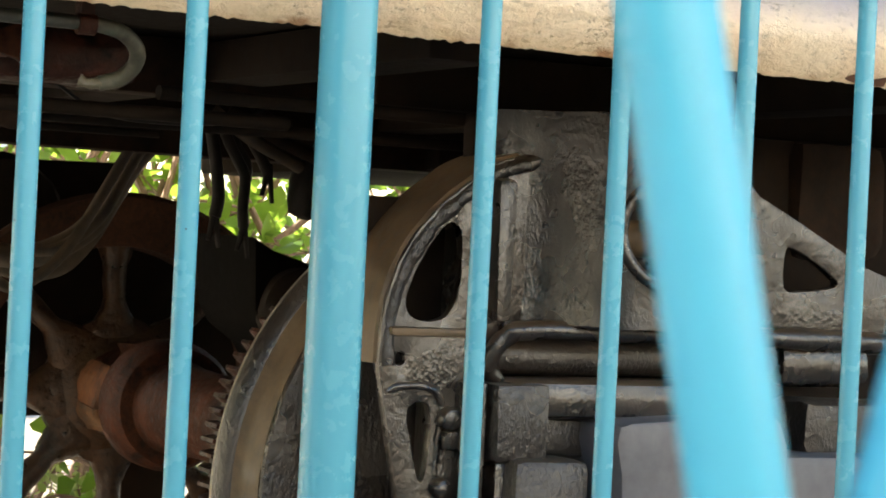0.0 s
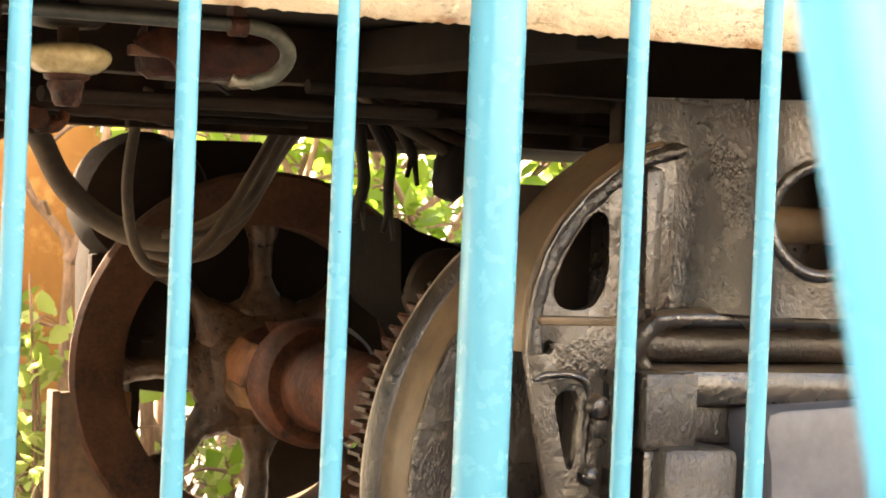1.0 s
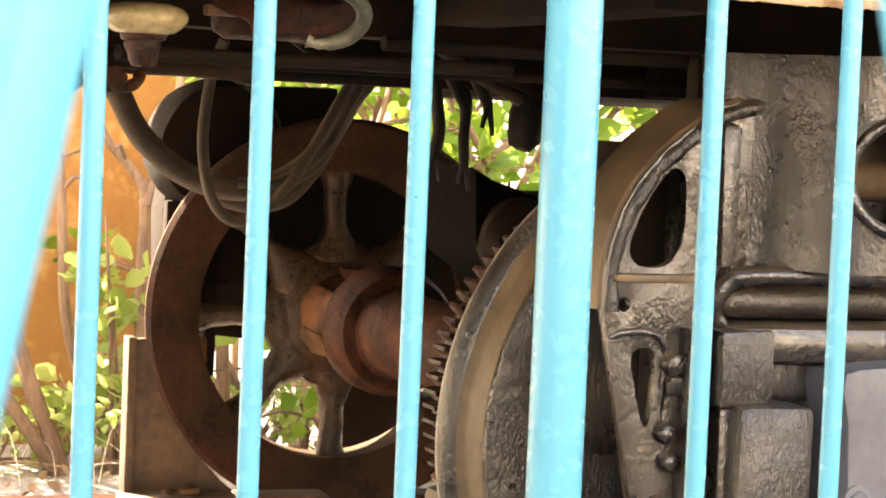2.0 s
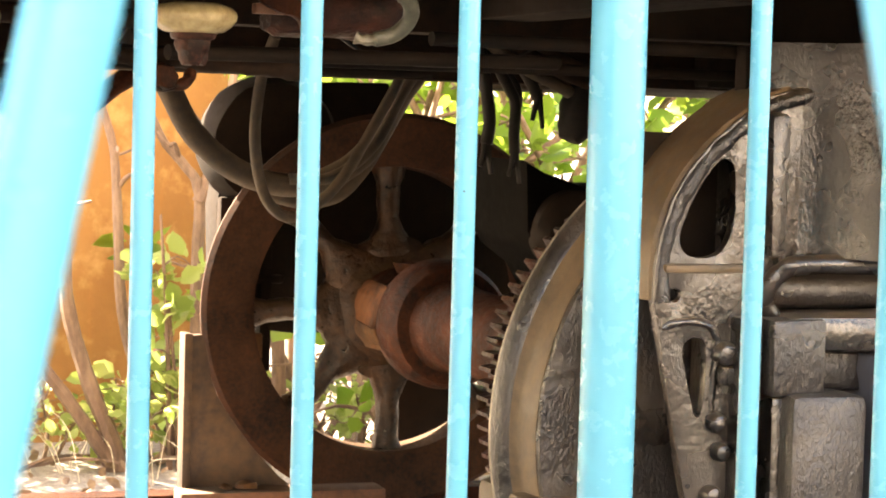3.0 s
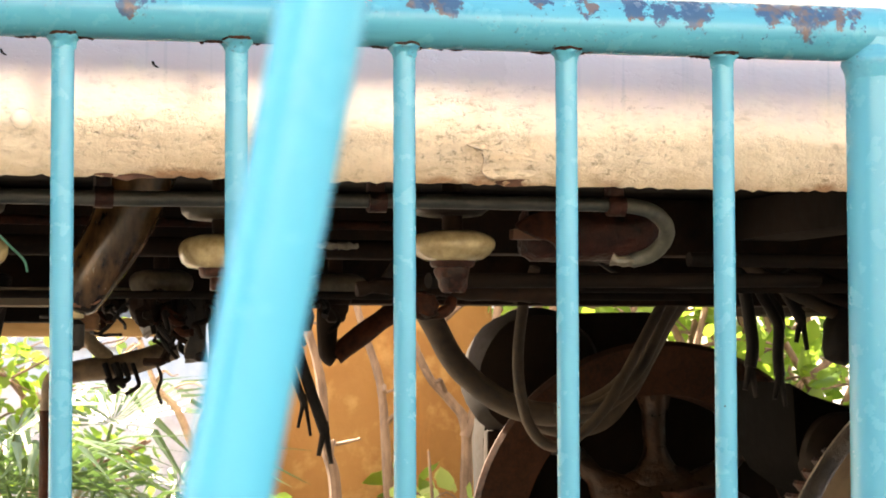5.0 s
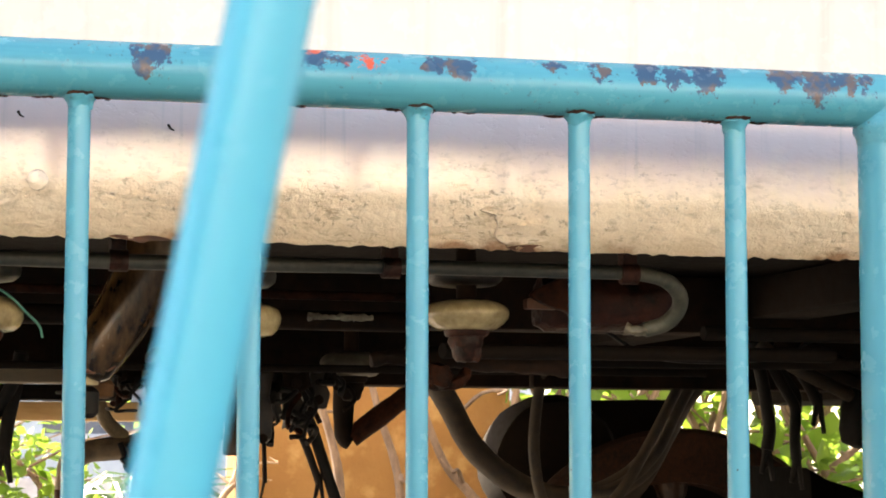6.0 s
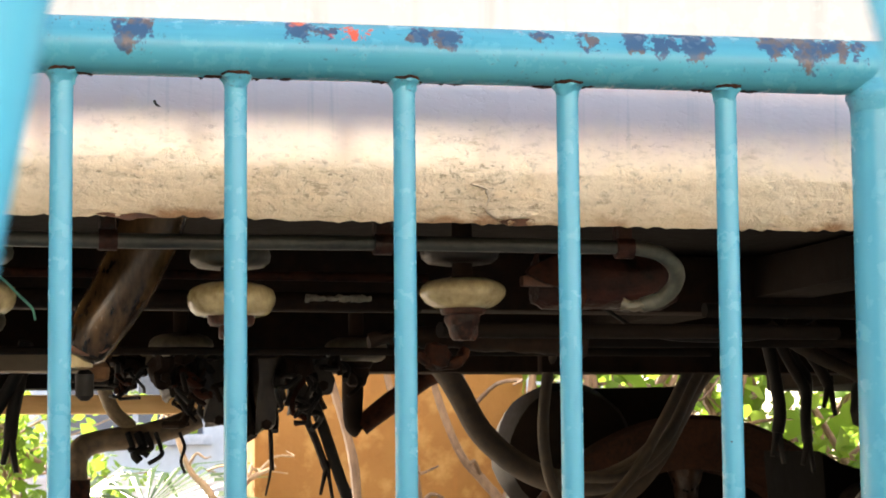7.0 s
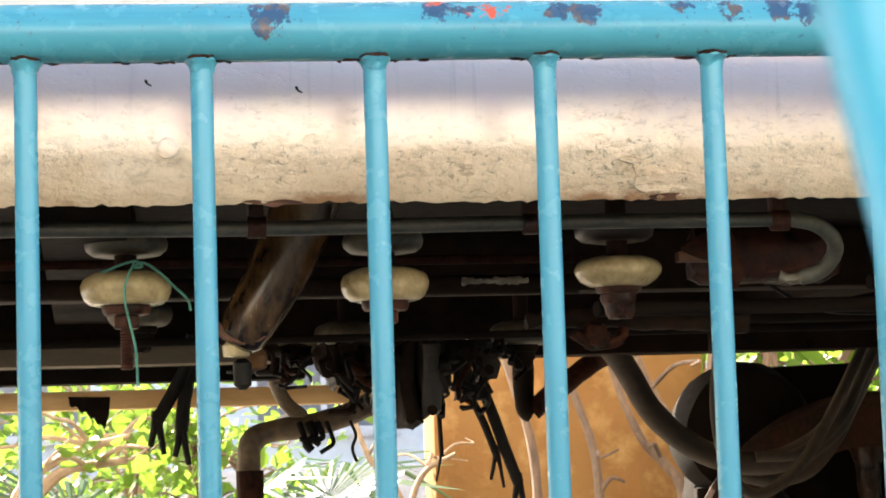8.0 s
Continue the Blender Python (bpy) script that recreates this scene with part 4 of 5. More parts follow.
for k in range(46):
    u = CLUTTER.uniform(-0.50, -0.20)
    floor_z = float(np.interp(u, [-0.5, -0.44, -0.40, -0.37, -0.345, -0.30, -0.27, -0.2], [0.878, 0.862, 0.842, 0.826, 0.792, 0.798, 0.822, 0.848]))
    v, z = CLUTTER.uniform(0.83, 0.95), CLUTTER.uniform(0.875, 0.895)
    pts = [(u, v, z)]
    for j in range(5):
        u, v, z = u + CLUTTER.uniform(-0.016, 0.016), v + CLUTTER.uniform(-0.015, 0.015), z + CLUTTER.uniform(-0.024, 0.012)
        pts.append((u, v, max(z, floor_z)))
    hose("cable_stub", pts, CLUTTER.uniform(0.0018, 0.0045), (CABLE, SOOT, CABLE, RUST_DARK)[k % 4], sides=8)
for u, low, r in ((-0.412, 0.800, 0.004), (-0.399, 0.788, 0.006), (-0.388, 0.795, 0.004), (-0.376, 0.785, 0.003), (-0.345, 0.772, 0.0022)):
    hose("cable_stub", [(u, 1.28, 0.825), (u + 0.006, 1.275, 0.806), (u + CLUTTER.uniform(-0.01, 0.012), 1.27, (low + 0.806) / 2), (u + CLUTTER.uniform(-0.014, 0.014), 1.27, low)], r, CABLE, sides=8)


def torn_cable(points, r, tails=2, label="black cable with frayed ends"):
    ob = hose("torn_cable", points, r, CABLE, label, 10)
    end = Vector(points[-1])
    for k in range(tails):
        part("frayed_end", tube([end + Vector((0, 0, 0.012)), end + Vector((0.006 * (k - 0.5), 0, -0.008)), end + Vector((0.016 * (k - 0.5), 0, -0.03 - 0.01 * k))], (r * 0.7, r * 0.4), 8, 4), CABLE, ob)


torn_cable([(-0.555, 1.08, 0.93), (-0.562, 1.09, 0.897), (-0.580, 1.1, 0.862), (-0.600, 1.1, 0.828)], 0.0085)
torn_cable([(-0.552, 1.10, 0.93), (-0.560, 1.1, 0.885), (-0.567, 1.1, 0.85), (-0.571, 1.1, 0.815)], 0.0085)
torn_cable([(-0.21, 1.10, 0.87), (-0.195, 1.1, 0.835), (-0.178, 1.1, 0.785), (-0.162, 1.1, 0.74)], 0.0075)
torn_cable([(-0.225, 1.10, 0.86), (-0.205, 1.1, 0.82), (-0.188, 1.1, 0.775)], 0.005)
torn_cable([(-0.258, 1.10, 0.83), (-0.257, 1.1, 0.80), (-0.256, 1.1, 0.775)], 0.003, 1)
torn_cable([(0.397, 1.11, 0.958), (0.404, 1.10, 0.912), (0.411, 1.10, 0.872), (0.414, 1.10, 0.843), (0.410, 1.10, 0.818)], 0.0085, 2)
torn_cable([(0.412, 1.11, 0.955), (0.425, 1.10, 0.918), (0.440, 1.10, 0.893), (0.451, 1.10, 0.872), (0.450, 1.10, 0.835), (0.452, 1.10, 0.806)], 0.0075, 2)
torn_cable([(0.440, 1.10, 0.952), (0.458, 1.10, 0.922), (0.470, 1.10, 0.905), (0.484, 1.10, 0.880)], 0.0080, 2)
torn_cable([(0.428, 1.12, 0.955), (0.446, 1.12, 0.915), (0.462, 1.12, 0.892), (0.464, 1.12, 0.868)], 0.0060, 1)
hose("thick_cable", [(0.40, 1.10, 0.958), (0.425, 1.09, 0.938), (0.46, 1.08, 0.916), (0.502, 1.08, 0.898), (0.53, 1.08, 0.884)], 0.0085, HOSE, "dusty thick cable")
hose("thick_cable", [(0.42, 1.09, 0.960), (0.455, 1.08, 0.940), (0.495, 1.07, 0.918), (0.54, 1.06, 0.900)], 0.0085, SOOT, "sooty thick cable")
hose("thick_cable", [(0.45, 1.08, 0.960), (0.50, 1.07, 0.935), (0.55, 1.06, 0.915), (0.60, 1.06, 0.905)], 0.0080, SOOT, "sooty thick cable")
part("cable_boot", roughen(roughen(lathe([(0.004, -0.046), (0.014, -0.043), (0.022, -0.028), (0.027, 0.0), (0.024, 0.022), (0.015, 0.04), (0.006, 0.05)], 20, Matrix.Translation((0.536, 1.08, 0.866)) @ Matrix.Rotation(radians(18), 4, "Y")), 0.007, 34), 0.002, 90), CABLE, tram, "black rubber boot on the cables")
hose("thin_wire", [(-0.05, 0.45, 0.93), (0.0, 0.46, 0.905), (0.06, 0.46, 0.899), (0.14, 0.47, 0.905), (0.20, 0.48, 0.93)], 0.002, CABLE, "thin black wire", 6)

# ---------------------------------------------------------------- truck
AXLE_U, AXLE_Z = 0.474, 0.530
truck = thing("tram_truck", TRUCK, "rusty old tram truck with spoked wheels and black cast side frames", "truck")
ON_AXLE = Matrix.Translation((AXLE_U, 0, AXLE_Z)) @ ACROSS


def wheel(v_flange, way, name, mat, face):
    """A spoked wheel: tyre with flange, eight spokes and a hub; way is +1 where the flange looks to -v."""
    w = lambda h: v_flange + way * h
    tyre = [(0.240, w(0.012)), (0.255, w(0.004)), (0.322, w(0.0)), (0.330, w(0.008)), (0.329, w(0.018)), (0.314, w(0.030)), (0.307, w(0.036)), (0.304, w(0.088)), (0.298, w(0.095)), (0.262, w(0.097)), (0.250, w(0.092)), (0.238, w(0.082))]
    ob = part("wheel", lathe(tyre, 96, ON_AXLE, closed=True), mat, truck, name)
    hub = [(0.045, w(-0.02)), (0.066, w(-0.018)), (0.074, w(-0.004)), (0.094, w(0.014)), (0.122, w(0.026)), (0.120, w(0.056)), (0.084, w(0.09)), (0.045, w(0.095))]
    part("hub", roughen(roughen(lathe(hub, 48, ON_AXLE), 0.007, 24), 0.002, 80), face, ob, "rusty cast hub")
    for k in range(8):
        turn = Matrix.Translation((AXLE_U, 0, AXLE_Z)) @ Matrix.Rotation(radians(-91 - 45 * k), 4, "Y")
        bm = tube([(0.060, w(0.03), 0), (0.09, w(0.032), 0), (0.115, w(0.036), 0), (0.135, w(0.039), 0), (0.16, w(0.041), 0), (0.195, w(0.043), 0), (0.222, w(0.045), 0), (0.252, w(0.046), 0)], 0.030, 16, 5)
        for v in bm.verts:
            x = v.co.x
            wide = 1.75 if x < 0.10 else 1.75 - 1.13 * min(1, (x - 0.10) / 0.055) ** 0.7
            wide += max(0.0, x - 0.212) * 11
            v.co.z *= wide
            v.co.y = w(0.042) + (v.co.y - w(0.042)) * 0.80
        bm.transform(turn)
        part("spoke", roughen(roughen(bm, 0.006, 22), 0.002, 70), face, ob)
    return ob


far_wheel = wheel(1.85, 1, "rust-brown spoked wheel with a flange", RIM, SPOKE)


def near_wheel():
    tyre = [(0.05, 0.485), (0.20, 0.490), (0.285, 0.494), (0.322, 0.4935), (0.331, 0.489), (0.3325, 0.482), (0.3295, 0.474), (0.322, 0.466), (0.314, 0.459), (0.311, 0.452), (0.3085, 0.428), (0.3065, 0.4235), (0.300, 0.4262), (0.285, 0.455), (0.05, 0.470)]
    ob = part("wheel", lathe(tyre, 128, ON_AXLE), TREAD, truck, "dusty brown wheel with a black face")
    face = [(0.306, 0.4232), (0.304, 0.4185), (0.262, 0.416), (0.250, 0.424), (0.235, 0.438), (0.12, 0.448), (0.10, 0.405), (0.04, 0.40)]
    part("wheel_face", roughen(lathe(face, 96, ON_AXLE), 0.0010, 70), CAST_ROUGH, ob, "wrinkled black outer face")
    part("flange", roughen(lathe([(0.3205, 0.4640), (0.3225, 0.4650), (0.3300, 0.4728), (0.3333, 0.4815), (0.3325, 0.4850)], 160, ON_AXLE), 0.0006, 60), CAST_DULL, ob, "dark grimy flange")
    part("flange_edge", lathe([(0.323, 0.4941), (0.3318, 0.4898), (0.3340, 0.4860), (0.3332, 0.4832), (0.33, 0.484)], 160, ON_AXLE), WORN_EDGE, ob, "worn edge of the flange")


near_wheel()
part("axle", lathe([(0.060, 0.42), (0.062, 0.90), (0.064, 1.40), (0.068, 1.54), (0.076, 1.565)], 40, ON_AXLE), RUST_DARK, truck, "thick rusty axle")
part("collar", lathe([(0.060, 1.55), (0.090, 1.558), (0.098, 1.572), (0.101, 1.590), (0.101, 1.632), (0.094, 1.644), (0.074, 1.650), (0.072, 1.835)], 56, ON_AXLE), RUST_DARK, truck, "round rusty collar on the axle")


def clamp_block(a0, a1, r0, r1, v0, v1, mat, label=""):
    """A curved block that sits on the hub's barrel."""
    bm = bmesh.new()
    rows = []
    for i in range(9):
        a = radians(a0 + (a1 - a0) * i / 8)
        rows.append([bm.verts.new((AXLE_U + r * math.cos(a), v, AXLE_Z + r * math.sin(a))) for r, v in ((r0, v0), (r1 - 0.004, v0), (r1, v0 + 0.006), (r1, v1 - 0.006), (r1 - 0.004, v1), (r0, v1))])
    for a, b in zip(rows, rows[1:]):
        for k in range(6):
            bm.faces.new((a[k], a[(k + 1) % 6], b[(k + 1) % 6], b[k]))
    bm.faces.new(rows[0][::-1])
    bm.faces.new(rows[-1])
    bmesh.ops.recalc_face_normals(bm, faces=bm.faces)
    part("clamp_block", roughen(roughen(bm, 0.010, 30), 0.003, 90), mat, truck, label)


clamp_block(140, 188, 0.066, 0.092, 1.668, 1.785, RUST_ORANGE, "orange rusty clamp block on the hub")
clamp_block(186, 214, 0.066, 0.094, 1.664, 1.780, RUST_PALE, "pale rusty end of the clamp block")
clamp_block(20, 110, 0.066, 0.090, 1.670, 1.780, RUST_DARK)


def gear():
    n = 94
    outline = []
    for k in range(n):
        a = 2 * math.pi * k / n
        for da, r in ((-0.36, 0.2430), (-0.13, 0.2560), (0.13, 0.2560), (0.36, 0.2430)):
            t = a + da * 2 * math.pi / n
            outline.append((AXLE_U + r * math.cos(t), AXLE_Z + r * math.sin(t)))
    part("gear_wheel", plate(outline, [], 0.70, 0.74, 0.0), RUST_SOOTY, truck, "rusty toothed gear wheel")


gear()
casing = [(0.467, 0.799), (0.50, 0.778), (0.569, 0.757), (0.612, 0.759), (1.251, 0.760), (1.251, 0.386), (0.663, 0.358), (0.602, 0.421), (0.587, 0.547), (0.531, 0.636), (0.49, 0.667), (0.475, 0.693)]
# The casing's near-black colour stands for the shade beside the axle.
motor = part("motor", roughen(plate(casing, [], 1.25, 1.50, 0.012), 0.003, 14), SHADE_BLACK, truck, "black traction motor casing beside the axle")
part("motor_cover", roughen(lathe([(0.01, 1.21), (0.045, 1.215), (0.06, 1.23), (0.062, 1.26)], 24, Matrix.Translation((0.54, 0, 0.694)) @ ACROSS), 0.002, 40), FRAME_BLACK, motor)


def side_frame_near():
    """The black cast side frame: arched left shoulder, ringed pocket, slots."""
    y0, y1 = 0.300, 0.392
    left = [(0.405, 0.893), (0.354, 0.877), (0.326, 0.858), (0.295, 0.834), (0.268, 0.803), (0.251, 0.774), (0.240, 0.740), (0.236, 0.712), (0.236, 0.678), (0.253, 0.592), (0.272, 0.499), (0.292, 0.42), (0.308, 0.36)]
    outer = [(0.62, 0.90), *left, (0.345, 0.36), (0.345, 0.664), (0.345, 0.684), (0.354, 0.700), (0.376, 0.710), (0.62, 0.710), (0.70, 0.706), (0.80, 0.700), (0.86, 0.70), (0.87, 0.77), (0.80, 0.792), (0.70, 0.842), (0.66, 0.86)]
    window = rounded([(0.302, 0.815), (0.314, 0.812), (0.318, 0.796), (0.318, 0.762), (0.311, 0.733), (0.295, 0.721), (0.272, 0.722), (0.261, 0.735), (0.267, 0.759), (0.283, 0.792)], 4)
    slot = rounded([(0.270, 0.637), (0.281, 0.643), (0.291, 0.638), (0.294, 0.612), (0.290, 0.572), (0.284, 0.566), (0.279, 0.580), (0.269, 0.622)], 3)
    corner = rounded([(0.695, 0.806), (0.708, 0.808), (0.755, 0.782), (0.760, 0.770), (0.72, 0.764), (0.695, 0.767)], 3)
    small = disc_loop(0.258, 0.684, 0.0065, 12)
    frame_ob = part("side_frame", roughen(plate(outer, [window, slot, corner, small], y0, y0 + 0.013, 0.004), 0.0010, 60), CAST, truck, "black cast-iron side frame with slots")
    rim = smooth_line([(u, 0, z) for u, z in left[:9]], 7)
    inner = [p + (Vector((0.47, 0, 0.66)) - p).normalized() * 0.0095 for p in rim]
    bm = tube([(p.x, y0 + 0.0035, p.z) for p in inner], (0.0092, 0.0070), 14, 1, wobble=0.25)
    part("rim_bead", roughen(bm, 0.0022, 75), CAST_ROUGH, frame_ob, "raised bead round the shoulder")
    dusty = bmesh.new()
    rows = []
    for p in smooth_line([(u, 0, z) for u, z in left[:9]], 5):
        out = Vector((p.x - 0.50, 0, p.z - 0.66)).normalized()
        rows.append([dusty.verts.new((p.x + out.x * d, y, p.z + out.z * d)) for y, d in ((0.304, -0.002), (0.308, 0.003), (0.330, 0.006), (0.37, 0.007), (0.402, 0.005), (0.404, -0.004))])
    for a, b in zip(rows, rows[1:]):
        for k in range(5):
            dusty.faces.new((a[k], a[k + 1], b[k + 1], b[k]))
    part("shoulder_strap", roughen(dusty, 0.001, 50), TREAD, frame_ob, "dusty brown top of the shoulder")
    part("inner_web", box(0.245, 0.345, 0.394, 0.402, 0.70, 0.84, 0.001), FRAME_BLACK, frame_ob)
    part("slot_bead", roughen(tube([(0.246, y0 + 0.004, 0.653), (0.260, y0 + 0.001, 0.657), (0.279, y0, 0.658), (0.297, y0, 0.653), (0.304, y0, 0.634), (0.301, y0 + 0.001, 0.600), (0.300, y0 + 0.003, 0.56)], 0.0040, 10, 6, wobble=0.3), 0.0014, 110), CAST, frame_ob, "raised lip round the slot")
    part("vertical_rib", roughen(box(0.347, 0.366, 0.280, 0.31, 0.722, 0.862, 0.008), 0.003, 60), CAST, frame_ob)
    # bulging pocket with the ringed hole
    pocket = bmesh.new()
    shape = smooth_line([(0.352, 0.345, 0), (0.360, 0.320, 0), (0.378, 0.306, 0), (0.400, 0.290, 0), (0.420, 0.262, 0), (0.438, 0.232, 0), (0.460, 0.209, 0), (0.490, 0.197, 0), (0.525, 0.200, 0), (0.565, 0.214, 0), (0.605, 0.245, 0), (0.628, 0.285, 0), (0.636, 0.345, 0)], 8)
    steps, rows = len(shape) - 1, []
    for i in range(71):
        z = 0.722 + (0.930 - 0.722) * i / 70
        rows.append([pocket.verts.new((p.x, p.y, z)) for p in shape])
    for a, b in zip(rows, rows[1:]):
        for k in range(steps):
            q = (a[k], a[k + 1], b[k + 1], b[k])
            c = sum((v.co for v in q), Vector()) / 4
            if (c.x - 0.491) ** 2 + (c.z - 0.816) ** 2 > 0.0475 ** 2:
                pocket.faces.new(q)
    for v in [v for v in pocket.verts if not v.link_faces]:
        pocket.verts.remove(v)
    for v in pocket.verts:
        d = Vector((v.co.x - 0.491, 0, v.co.z - 0.816))
        if d.length < 0.052:
            d = d.normalized() * 0.049
            v.co.x, v.co.z = 0.491 + d.x, 0.816 + d.z
    pk = part("spring_pocket", roughen(pocket, 0.0012, 22), CAST, frame_ob, "bulging black spring pocket with a round hole")
    ring = [(0.491 + 0.0505 * math.cos(a), 0.193 + 0.035 * (0.0505 * math.cos(a) / 0.143) ** 2 * 3, 0.816 + 0.0535 * math.sin(a)) for a in (2 * math.pi * k / 40 for k in range(41))]
    part("ring", tube(ring, 0.0062, 10, 1, wobble=0.1), CAST, pk, "raised ring round the hole")
    part("inner_bar", tube([(0.436, 0.30, 0.809), (0.590, 0.30, 0.811)], 0.019, 18, 1), TREAD, pk, "dusty round bar inside")
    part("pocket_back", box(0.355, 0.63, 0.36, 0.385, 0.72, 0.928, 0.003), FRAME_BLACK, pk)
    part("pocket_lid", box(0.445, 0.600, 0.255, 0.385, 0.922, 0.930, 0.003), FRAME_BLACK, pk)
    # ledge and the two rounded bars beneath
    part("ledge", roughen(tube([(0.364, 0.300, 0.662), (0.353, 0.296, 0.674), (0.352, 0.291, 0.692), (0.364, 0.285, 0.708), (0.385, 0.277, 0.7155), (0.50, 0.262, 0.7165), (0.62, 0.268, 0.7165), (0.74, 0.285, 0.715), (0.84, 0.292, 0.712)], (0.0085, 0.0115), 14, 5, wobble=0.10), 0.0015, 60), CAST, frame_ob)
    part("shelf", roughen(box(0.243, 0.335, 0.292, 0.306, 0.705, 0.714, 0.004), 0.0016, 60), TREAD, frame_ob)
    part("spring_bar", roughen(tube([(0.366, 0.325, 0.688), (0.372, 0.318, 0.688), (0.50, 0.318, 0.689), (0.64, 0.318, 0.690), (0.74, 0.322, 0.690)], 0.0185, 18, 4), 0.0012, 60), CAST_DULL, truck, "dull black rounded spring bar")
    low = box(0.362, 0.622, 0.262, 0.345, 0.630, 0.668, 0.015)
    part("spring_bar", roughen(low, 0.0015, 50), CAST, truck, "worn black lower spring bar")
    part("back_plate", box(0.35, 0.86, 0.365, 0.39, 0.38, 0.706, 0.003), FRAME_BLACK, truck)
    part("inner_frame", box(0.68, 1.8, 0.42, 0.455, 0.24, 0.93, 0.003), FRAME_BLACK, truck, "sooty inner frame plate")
    part("side_leg", roughen(box(0.318, 0.338, 0.27, 0.39, 0.36, 0.664, 0.004), 0.0015, 50), CAST, frame_ob)
    part("guide_plate", roughen(box(0.342, 0.400, 0.256, 0.30, 0.589, 0.664, 0.005), 0.0018, 70), CAST_DULL, truck, "black guide plate")
    part("guide_plate", roughen(box(0.346, 0.362, 0.262, 0.31, 0.40, 0.588, 0.005), 0.0018, 70), CAST, truck)
    part("guide_block", roughen(box(0.355, 0.437, 0.236, 0.32, 0.40, 0.594, 0.012), 0.003, 45), CAST_DULL, truck, "worn black guide block")
    part("dirt_ledge", roughen(box(0.402, 0.46, 0.29, 0.36, 0.59, 0.628, 0.006), 0.005, 60), CAST_DULL, truck, "brown caked dirt")
    cover = [(0.452, 0.40), (0.462, 0.52), (0.459, 0.58), (0.452, 0.612), (0.455, 0.628), (0.470, 0.632), (0.60, 0.640), (0.64, 0.636), (0.65, 0.61), (0.65, 0.40)]
    box_ob = part("axle_box", plate(cover, [], 0.215, 0.34, 0.005), GREY_PAINT, truck, "blue-grey painted axle box")
    side = Matrix.Rotation(radians(90), 4, "X")
    for u, z in ((0.473, 0.505), (0.473, 0.44), (0.63, 0.505)):
        part("bolt", hexbolt(0.011, 0.008, Matrix.Translation((u, 0.215, z)) @ side), GREY_PAINT, box_ob)
        part("bolt_washer", lathe([(0.016, 0.0), (0.016, 0.003), (0.008, 0.004)], 18, Matrix.Translation((u, 0.215, z)) @ side), GREY_PAINT, box_ob)
    for u, z, r in ((0.311, 0.627, 0.0125), (0.304, 0.56, 0.010), (0.309, 0.532, 0.009), (0.300, 0.49, 0.010), (0.345, 0.63, 0.007)):
        part("bolt", roughen(lathe([(r, -0.002), (r, 0.008), (r * 0.75, 0.014), (r * 0.3, 0.016)], 14, Matrix.Translation((u, 0.300, z)) @ side), 0.0012, 120), CAST, frame_ob)
    part("leg_rib", roughen(box(0.303, 0.328, 0.288, 0.305, 0.596, 0.616, 0.006), 0.003, 60), CAST, frame_ob)
    part("leg_rib", roughen(box(0.322, 0.336, 0.290, 0.305, 0.40, 0.660, 0.005), 0.003, 50), CAST, frame_ob)
    # struts and lumps beyond the pocket
    part("bracket", roughen(box(0.78, 0.90, 0.40, 0.60, 0.80, 0.93, 0.02), 0.006, 25), SOOT, truck)
    part("lump", roughen(box(0.69, 0.80, 0.285, 0.33, 0.665, 0.708, 0.012), 0.006, 40), CAST, truck)
    part("rubble", roughen(box(0.70, 0.86, 0.26, 0.34, 0.59, 0.655, 0.015), 0.008, 35), CAST_DULL, truck)
    part("lower_box", roughen(box(0.66, 1.0, 0.23, 0.34, 0.40, 0.60, 0.01), 0.002, 25), GREY_PAINT, truck)


side_frame_near()


def side_frame_far():
    outer = [(0.202, 0.59), (0.199, 0.694), (0.216, 0.801), (0.253, 0.861), (0.32, 0.902), (0.332, 0.909), (0.501, 0.912), (0.509, 0.842), (0.597, 0.838), (0.657, 0.802), (0.716, 0.761), (0.826, 0.738), (0.988, 0.739), (1.284, 0.74), (1.284, 0.615), (0.938, 0.593), (0.838, 0.551), (0.687, 0.519), (0.536, 0.487), (0.352, 0.475), (0.26, 0.485), (0.204, 0.506)]
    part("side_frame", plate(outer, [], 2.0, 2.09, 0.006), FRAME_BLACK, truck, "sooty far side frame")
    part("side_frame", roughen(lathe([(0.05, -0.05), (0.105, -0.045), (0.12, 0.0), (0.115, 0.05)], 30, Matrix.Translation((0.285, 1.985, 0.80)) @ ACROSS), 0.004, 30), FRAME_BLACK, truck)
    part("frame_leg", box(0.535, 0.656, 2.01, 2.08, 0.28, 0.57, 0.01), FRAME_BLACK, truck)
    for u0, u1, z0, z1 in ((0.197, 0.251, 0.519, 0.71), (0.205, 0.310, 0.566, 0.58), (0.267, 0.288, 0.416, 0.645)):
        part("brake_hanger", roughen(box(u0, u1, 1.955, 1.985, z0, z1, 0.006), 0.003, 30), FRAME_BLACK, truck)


side_frame_far()
part("brake_lug", roughen(box(0.230, 0.274, 1.95, 1.985, 0.435, 0.480, 0.008), 0.005, 45), RUST_PALE, truck, "pinkish rusty lug")


